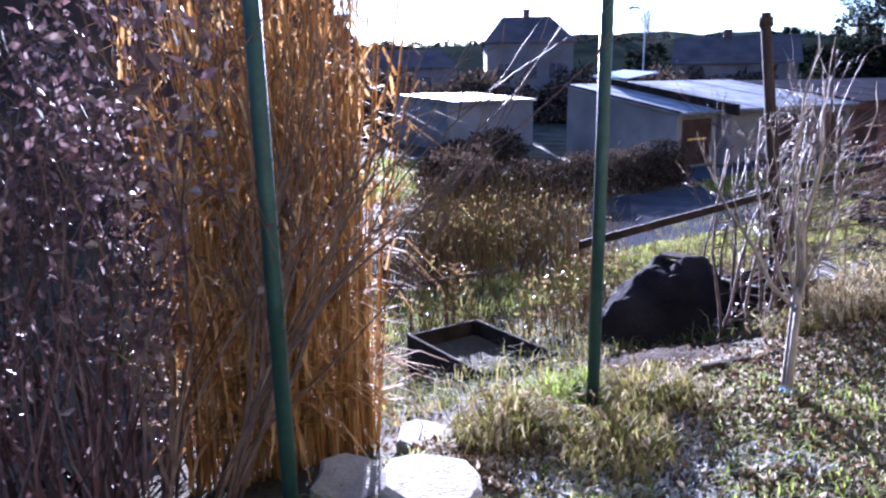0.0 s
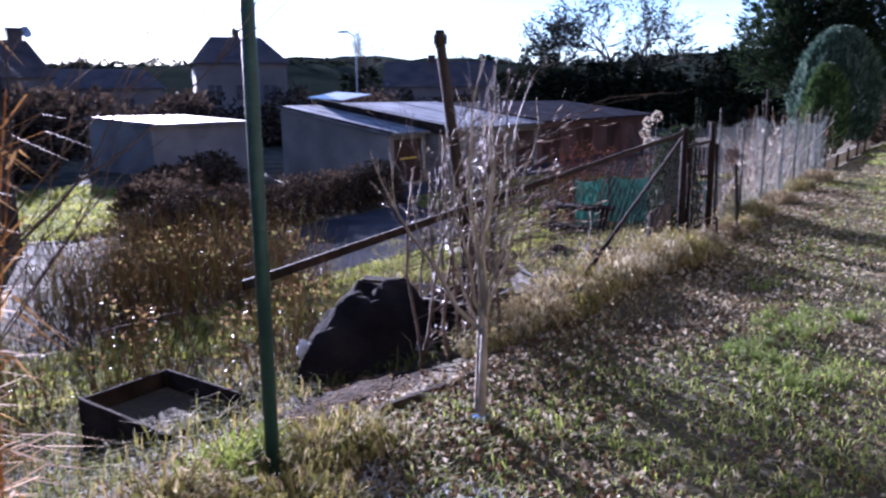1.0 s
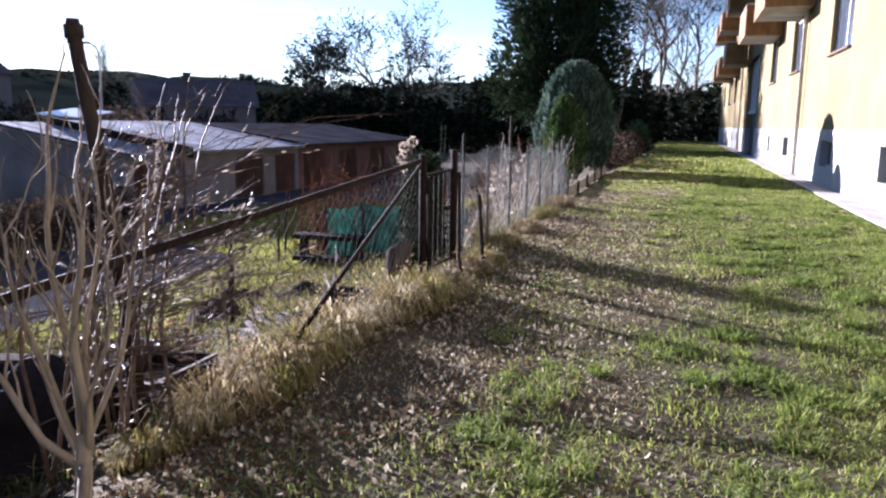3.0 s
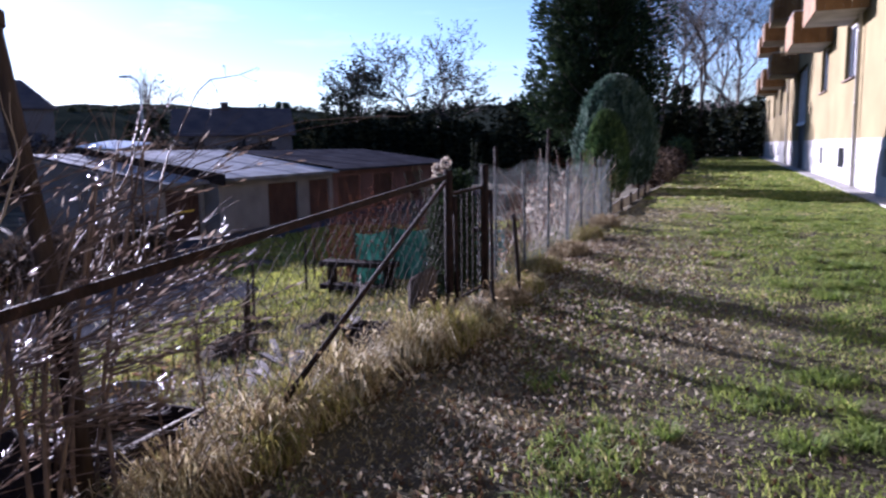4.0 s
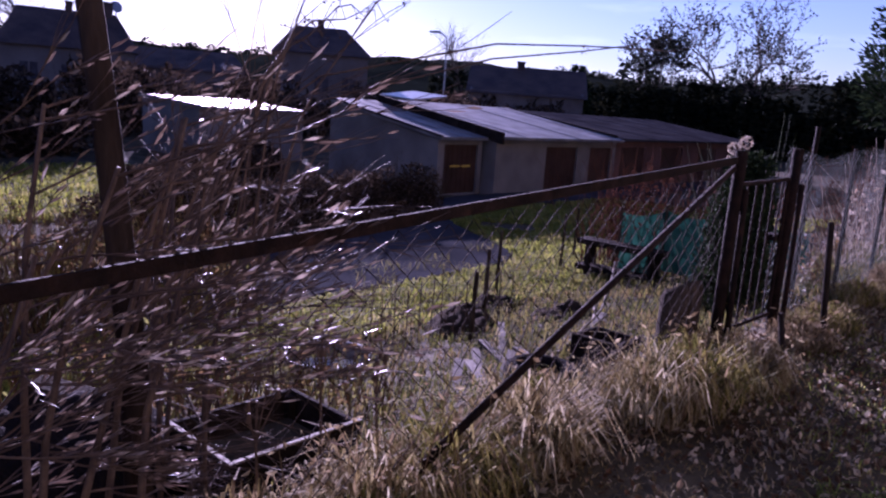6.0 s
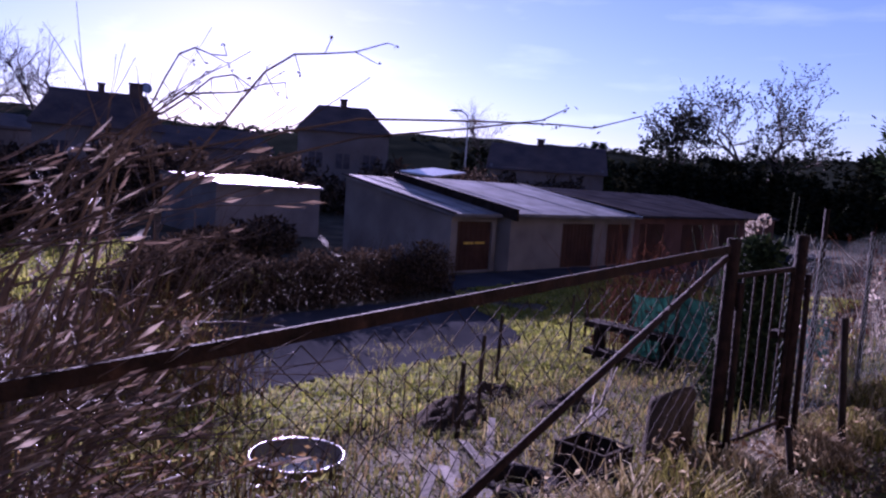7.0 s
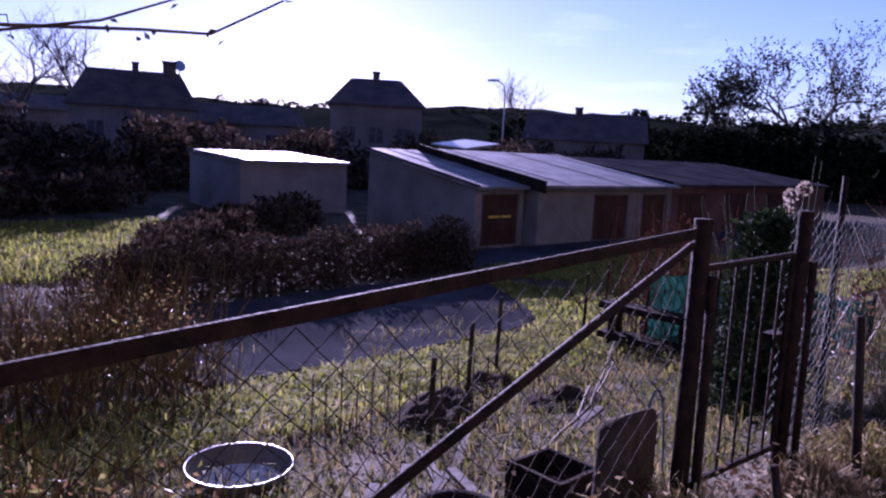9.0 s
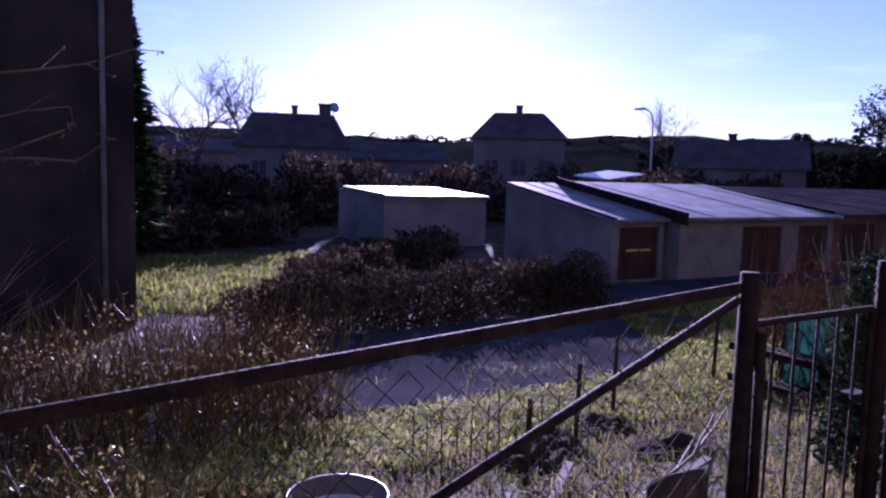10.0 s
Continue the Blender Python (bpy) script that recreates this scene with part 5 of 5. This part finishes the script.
for j in range(9):
    for i in range(k):
        a, v = 6.283 * i / k, -1.5708 + 3.1416 * j / 8
        d = Vector((math.cos(a) * math.cos(v), math.sin(a) * math.cos(v), math.sin(v)))
        r_ = 0.05 * (1 + 0.5 * noise.noise(d * 2.2) + 0.2 * noise.noise(d * 6))
        bag.v.append((-3.22 + r_ * d.x, 3.12 + r_ * d.y, -0.42 + 1.5 * r_ * d.z))
bag.f = [(j * k + i, j * k + (i + 1) % k, (j + 1) * k + (i + 1) % k, (j + 1) * k + i) for j in range(8) for i in range(k)]
part("plastic_bag", bag, M_WHITE, pile, "crumpled white plastic bag", True)


def plank_box(x0, x1, y0, y1, foot, top, mat, rim_mat, name, label, rows=3, lid=False):
    """An open box of stacked boards with corner posts and a pale rim."""
    t = thing(name, label, "box", ((x0 + x1) / 2, (y0 + y1) / 2, foot))
    hgt = (top - foot) / rows
    for r_ in range(rows):
        z0, z1 = foot + r_ * hgt + 0.004, foot + (r_ + 1) * hgt - 0.004
        for a in ((x0, x1, y0, y0 + 0.025), (x0, x1, y1 - 0.025, y1), (x0, x0 + 0.025, y0 + 0.027, y1 - 0.027), (x1 - 0.025, x1, y0 + 0.027, y1 - 0.027)):
            part("board", bevelled(Build().box(*a, z0, z1), 0.004), mat, t)
    for x in (x0 + 0.03, x1 - 0.07):
        for y in (y0 + 0.03, y1 - 0.07):
            part("corner_post", Build().box(x, x + 0.04, y, y + 0.04, foot - 0.05, top - 0.02), mat, t)
    part("soil_fill", Build().box(x0 + 0.075, x1 - 0.075, y0 + 0.075, y1 - 0.075, foot, top - 0.12), M_SOIL, t)
    rim = Build().box(x0 - 0.004, x1 + 0.004, y0 - 0.004, y0 + 0.016, top, top + 0.008).box(x1 - 0.016, x1 + 0.004, y0 + 0.018, y1 + 0.004, top, top + 0.008)
    part("rim", rim, rim_mat, t, "frost-whitened rim board")
    if lid:
        part("lid", bevelled(Build().box(x0 + 0.01, x1 - 0.035, y0 + 0.035, y1 - 0.01, top + 0.004, top + 0.03), 0.004), mat, t)
    return t


plank_box(-2.72, -2.2, 3.95, 4.62, -0.62, -0.12, M_BLACKBOARD, M_BOARD, "compost_box", "open dark compost box with frosted rim below the bank", 3)
plank_box(-4.25, -3.15, 1.85, 2.6, -1.0, -0.62, M_BLACKBOARD, M_OLDWOOD, "cold_frame", "low dark cold frame with frosted rim", 2)
plank_box(-2.52, -2.16, 6.86, 7.2, -0.5, -0.2, M_BLACKBOARD, M_OLDWOOD, "seed_box", "small open dark box with pale rim", 2)
bench = thing("plank_bench", "dark plank bench beside the green net", "bench", (-5.55, 12.85, -1.3))
for z in (-0.7, -1.12):
    for y in (12.66, 12.84):
        part("plank", bevelled(Build().box(-6.15, -4.7, y, y + 0.15, z, z + 0.09), 0.006), M_BLACKBOARD, bench)
for x in (-6.0, -4.9):
    for y in (12.70, 12.88):
        part("leg", Build().box(x, x + 0.07, y, y + 0.07, -1.5, -0.702), M_BLACKBOARD, bench)
log = thing("log_stump", "upright weathered log stump behind the fence", "stump", (-1.64, 6.58, -0.3))
lb = Build()
k = 16
for z, s in ((-0.4, 1.08), (-0.1, 1.0), (0.18, 0.97), (0.345, 0.94), (0.38, 0.78)):
    for i in range(k):
        a = 6.283 * i / k
        r_ = 0.118 * s * (1 + 0.12 * noise.noise((2 * math.cos(a), 2 * math.sin(a), z)))
        lb.v.append((-1.64 + r_ * math.cos(a), 6.58 + r_ * math.sin(a), z + (0.05 * math.cos(a) if z > 0.3 else 0)))
lb.f = [(j * k + i, j * k + (i + 1) % k, (j + 1) * k + (i + 1) % k, (j + 1) * k + i) for j in range(4) for i in range(k)] + [tuple(4 * k + i for i in range(k))]
part("trunk", lb, M_OLDWOOD, log, smooth=True)
tub = thing("round_tub", "round zinc tub with ice lying in the garden", "tub", (-4.68, 6.45, -1.12), local=True)
def ring(b, r0, z0, r1, z1, k=28):
    s = len(b.v)
    for r_, z in ((r0, z0), (r1, z1)):
        b.v += [(r_ * math.cos(6.283 * i / k), r_ * math.sin(6.283 * i / k), z) for i in range(k)]
    b.f += [(s + i, s + (i + 1) % k, s + k + (i + 1) % k, s + k + i) for i in range(k)]
bt = Build()
ring(bt, 0.3, 0.0, 0.37, 0.23)
ring(bt, 0.355, 0.23, 0.29, 0.02)
bt.f.append(tuple(range(27, -1, -1)))
part("shell", bt, M_DARKPIPE, tub, smooth=True)
rm = Build()
rm.tube([(0.375 * math.cos(6.283 * i / 28), 0.375 * math.sin(6.283 * i / 28), 0.235) for i in range(29)], 0.006, sides=6, caps=False)
part("rim", rm, M_TUB, tub, "bright rolled rim", True)
ic = Build()
ic.add([(0.31 * math.cos(6.283 * i / 28), 0.31 * math.sin(6.283 * i / 28), 0.1) for i in range(28)], [tuple(range(28))])
part("ice", ic, M_ICE, tub, "pale ice sheet")
for x, y, L, turn, tilt in ((-3.12, 6.35, 0.8, 38, 5), (-3.02, 6.5, 0.9, 52, -4), (-2.95, 6.7, 0.7, 30, 6), (-2.82, 6.95, 0.6, 75, 4), (-3.2, 6.72, 0.9, 46, 3), (-2.75, 6.6, 0.55, 12, 7), (-3.3, 7.1, 0.8, 64, 4), (-2.3, 5.9, 0.6, 30, 4), (-3.9, 7.9, 1.0, 40, 3), (-3.4, 8.6, 1.1, 15, 2)):
    m_ = pose(x, y, level(x, y) + 0.05, tilt, 4, turn)
    solo("loose_board", bevelled(Build().box(-0.035, 0.035, -L / 2, L / 2, -0.012, 0.012, m_), 0.003), M_GREYBOARD, "grey split board lying on the garden soil", "board", "loose boards")
stick = Build()
spray(stick, (-3.05, 7.55, level(-3.05, 7.55) + 0.04), (-0.25, 1.0, 0.05), 1.2, 0.02, 1, 3, 0.12, 0.02, 6, None, 0.5, 5)
solo("fallen_branch", stick, M_PALEBARK, "pale bare branch lying on the garden soil", "branch", smooth=True)
hoop = Build()
hoop.tube([(-1.72, 6.92 + 0.1 * math.cos(3.14 * i / 14), -0.1 + 0.5 * math.sin(3.14 * i / 14)) for i in range(15)], 0.007, sides=5)
solo("wire_hoop", hoop, M_MESH, "thin pale hoop stuck in the ground", "hoop")
wf = Build().tube([(-5.95, 2.9, -1.35), (-5.95, 2.9, -0.72), (-5.9, 3.9, -0.72), (-5.9, 3.9, -1.35)], 0.012, sides=6)
solo("plant_frame", wf, M_OLDWOOD, "thin pale metal plant frame", "frame")
net = thing("green_net", "green shade net tied to garden stakes", "net", (-4.0, 11.5, -0.9))
corners = [(-5.63, 13.1, -0.15), (-4.9, 13.15, -0.02), (-4.0, 12.9, 0.02), (-3.25, 12.4, 0.12), (-2.5, 12.1, 0.12)]
for k, ((xa, ya, za), (xb, yb, zb)) in enumerate(zip(corners, corners[1:])):
    sheet, m_ = Build(), 18
    low = -1.3 if k == 0 else -0.95
    for i in range(m_ + 1):
        u = i / m_
        x, y, z = xa + (xb - xa) * u, ya + (yb - ya) * u, za + (zb - za) * u - 0.07 * math.sin(3.14 * u)
        for j in range(11):
            v = j / 10
            sheet.v.append((x + 0.02 * noise.noise((u * 4 + k, v * 3, xa)), y + 0.035 * noise.noise((u * 3 + k, v * 3, 4)), low + (z - low) * v + 0.05 * noise.noise((u * 5, k, 2)) * (1 - v)))
    sheet.f = [(i * 11 + j, i * 11 + j + 1, (i + 1) * 11 + j + 1, (i + 1) * 11 + j) for i in range(m_) for j in range(10)]
    part("net_sheet", sheet, M_SHEETGREEN, net)
for x, y, z in corners:
    part("stake", Build().tube([(x, y - 0.05, level(x, y) - 0.1), (x + 0.02, y - 0.05, z + 0.08)], 0.022, sides=6), M_OLDWOOD, net)
wirefence = thing("garden_wire_fence", "thin garden posts with strained wires", "fence", (-5, 9, -1.2))
posts = [(-4.3, 7.9, 0.75), (-5.2, 9.2, 0.85), (-6.04, 10.5, 0.95), (-6.62, 12.97, 1.02), (-7.4, 14.6, 1.0)]
for x, y, h in posts:
    part("post", Build().tube([(x, y, level(x, y) - 0.1), (x + 0.03, y, level(x, y) + h)], 0.026, 0.022, 6), M_OLDWOOD, wirefence)
for dz in (0.3, 0.6, 0.74):
    part("wire", Build().tube([(x, y, level(x, y) + dz) for x, y, h in posts], 0.003, sides=3), M_WIRE, wirefence)
# The last, flat one also paints the woodpile's shadow onto bare soil.
for cx, cy, rx, ry, h, turn, label in ((-5.15, 8.75, 0.42, 0.7, 0.24, 35, "dark mound of dug garden soil"), (-5.6, 9.9, 0.35, 0.5, 0.15, 20, "low dark mound of garden soil"), (-4.3, 9.6, 0.5, 0.4, 0.16, 60, "flat dark bed of turned soil"), (-2.05, 2.25, 0.55, 0.8, 0.07, -15, "dark bare soil standing in for woodpile shade at the bank foot")):
    md, k = Build(), 22
    cs, sn = math.cos(radians(turn)), math.sin(radians(turn))
    for j in range(k + 1):
        for i in range(k + 1):
            u, v = i / k * 2 - 1, j / k * 2 - 1
            x, y = cx + rx * u * cs - ry * v * sn, cy + rx * u * sn + ry * v * cs
            dome = max(0.0, 1 - u * u - v * v)
            md.v.append((x, y, level(x, y) - 0.03 + h * dome ** 0.7 * (1 + 0.5 * noise.noise((x * 6, y * 6, 3))) + 0.05 * dome * noise.noise((x * 17, y * 17, 1))))
    md.f = [(j * (k + 1) + i, j * (k + 1) + i + 1, (j + 1) * (k + 1) + i + 1, (j + 1) * (k + 1) + i) for j in range(k) for i in range(k)]
    solo("soil_mound", md, M_DARKSOIL, label, "soil", "soil mounds", smooth=True)
tyre = Build()
ring_pts = [(-2.5 + 0.2 * math.cos(6.283 * i / 24), 6.5 + 0.2 * math.sin(6.283 * i / 24), level(-2.5, 6.5) + 0.07) for i in range(25)]
tyre.tube(ring_pts, 0.06, sides=10, caps=False)
solo("old_tyre", tyre, M_TARP, "old black tyre lying in the garden soil", "tyre", smooth=True)
canes = thing("cane_row", "row of thin upright garden canes", "canes", (-4.9, 8.0, -1.15))
for i in range(13):
    x, y = -5.1 + 0.06 * i, 7.3 + 0.11 * i
    part("cane", Build().tube([(x, y, level(x, y) - 0.05), (x + random.uniform(-0.04, 0.04), y + random.uniform(-0.04, 0.04), level(x, y) + random.uniform(0.55, 0.8))], 0.006, sides=4), M_TWIG, canes)
thicket("raspberry_canes", "sunlit tangle of brown canes in the lower garden", [(-7.4 - 0.75 * (i % 5) + random.uniform(-0.4, 0.4), 4.2 + 0.15 * i, 0.6, random.uniform(1.0, 1.5)) for i in range(24)], M_BRAMBLE, 150, 0.05, 60)
thicket("raspberry_canes", "brown stems beside the compost", [(-3.4, 4.4, 0.45, 0.8), (-3.9, 5.0, 0.5, 0.8), (-3.2, 5.3, 0.4, 0.6), (-4.3, 4.2, 0.5, 0.9), (-4.9, 4.8, 0.5, 0.9), (-3.9, 3.2, 0.4, 0.9), (-5.2, 2.9, 0.5, 1.0), (-5.6, 1.9, 0.5, 1.2), (-4.8, 0.9, 0.5, 1.3)], M_BRAMBLE, 200, 0.05, 60)
thicket("hedge", "bare brown hedge between garages and drive", [(-13.2 + 0.35 * math.sin(2 * i) - 0.05 * i, 8.2 + 0.6 * i, 0.85, random.uniform(1.1, 1.5)) for i in range(16)], M_HEDGE, 1150, 0.1, 60)
thicket("dry_flower_heads", "faded hydrangea heads above the fence", [(-2.0, 13.6, 0.35, 1.5), (-2.3, 13.0, 0.25, 1.3)], M_FLOWER, 60, 0.09, 26)
thicket("dark_shrub", "small dark evergreen behind the gate", [(-2.3, 9.2, 0.34, 1.75), (-2.45, 9.45, 0.3, 1.7)], M_FIR, 3200, 0.07, 12)
thicket("brown_shrub", "reddish brown bare shrub in the garden", [(-5.4, 13.6, 0.9, 2.0), (-6.3, 14.4, 0.8, 1.9), (-4.4, 14.8, 0.8, 1.6), (-3.4, 16.5, 0.8, 1.6), (-3.2, 18.4, 0.7, 1.8)], M_RUSSET, 340, 0.09, 60)
thicket("dry_stalks", "tall dry garden stalks behind the mesh", [(-2.2, 10.2, 0.4, 0.7), (-2.3, 11.3, 0.4, 0.8), (-2.1, 15.2, 0.4, 1.3), (-2.0, 16.6, 0.4, 1.4), (-2.0, 18.0, 0.4, 1.4)], M_BRAMBLE, 90, 0.07, 26)
fl = thing("hydrangea", "bare shrub with pale faded flower heads", "shrub", (-6.1, 18.5, level(-6.1, 18.5)))
for dx, dy, top in ((0, 0, 0.85), (0.2, 0.1, 1.0), (-0.15, 0.2, 0.55), (0.1, -0.2, 0.35)):
    foot, tip = Vector((-6.1 + dx * 0.3, 18.5 + dy * 0.3, level(-6.1, 18.5) - 0.05)), Vector((-6.1 + dx, 18.5 + dy, top))
    part("stem", Build().tube([foot, foot.lerp(tip, 0.5) + Vector((0.04, 0, 0)), tip], 0.012, 0.006, 5), M_TWIG, fl)
    hd = Build()
    for i in range(60):
        d = Vector((random.gauss(0, 1), random.gauss(0, 1), random.gauss(0, 1))).normalized()
        hd.leaf(tip + d * 0.1, d + Vector((0, 0, 0.3)), 0.06, 0.05, 0.4)
    part("flower_head", hd, M_FLOWER, fl, "pale faded flower head")
random.seed(66)
kerb = thing("garden_edging", "weathered grey edging boards at the foot of the bank", "edging", (-1.4, 1.8, -0.1))
for (xa, ya), (xb, yb) in (((-1.2, 2.5), (-1.36, 1.75)), ((-1.37, 1.72), (-1.6, 0.95))):
    d_ = (Vector((xb, yb, 0)) - Vector((xa, ya, 0)))
    m_ = Matrix.Translation((xa, ya, level((xa + xb) / 2, (ya + yb) / 2))) @ d_.to_track_quat("Y", "Z").to_matrix().to_4x4()
    part("board", bevelled(Build().box(-0.016, 0.016, 0, d_.length, -0.1, 0.045, m_), 0.004), M_OLDWOOD, kerb)
for x, y, h_ in ((-1.68, 3.95, 0.75), (-1.62, 4.15, 0.6), (-1.75, 3.75, 0.55)):
    sk = thing("dry_plant_stalk", "dry plant stalk with dark seed heads", "plant", (x, y, level(x, y)), "dry stalks")
    z_ = level(x, y)
    pts = [(x + 0.02 * math.sin(5 * u), y + 0.03 * u, z_ - 0.02 + h_ * u) for u in (0, 0.25, 0.5, 0.75, 1)]
    part("stem", Build().tube(pts, 0.007, 0.004, 5), M_TWIG, sk)
    for k in range(4):
        p = Vector(pts[-1]) + Vector((random.uniform(-0.05, 0.05), random.uniform(-0.05, 0.05), random.uniform(-0.1, 0.03)))
        part("seed_head", Build().tube([p, p + Vector((0.004, 0, 0.012)), p + Vector((0.005, 0, 0.03))], 0.012, 0.006, 6).tube([pts[3], p], 0.003, 0.002, 4), M_TWIG, sk)
for x, y, r_, h in ((-1.15, 0.12, 0.2, 0.05), (-1.45, -0.05, 0.17, 0.04), (-0.85, -0.15, 0.18, 0.04), (-1.7, 0.45, 0.15, 0.05)):
    sb = Build()
    k = 11
    rr = [r_ * random.uniform(0.8, 1.15) for _ in range(k)]
    for z, s in ((-0.03, 1.0), (h * 0.7, 0.98), (h, 0.88)):
        sb.v += [(x + s * rr[i] * math.cos(6.283 * i / k) * 1.2, y + s * rr[i] * math.sin(6.283 * i / k), level(x, y) + z) for i in range(k)]
    sb.f = [(j * k + i, j * k + (i + 1) % k, (j + 1) * k + (i + 1) % k, (j + 1) * k + i) for j in range(2) for i in range(k)] + [tuple(2 * k + i for i in range(k))]
    solo("path_stone", sb, M_STONE, "flat pale stone set in the path", "stone", "path stones")
blades("frosted_grass", "patch of frosted white grass", 1200, (-1.0, -0.35, 0.35, 1.5), 0.05, M_FROST, 0.008, 0.0, lambda x, y: noise.noise((x * 3, y * 3, 6)) > -0.15)
blades("path_grass", "short grass around the path stones", 5000, (-1.5, 0.6, -1.0, 2.2), 0.06, M_LAWN, 0.008, 0.0, lambda x, y: noise.noise((x * 2, y * 2, 3)) > -0.1)
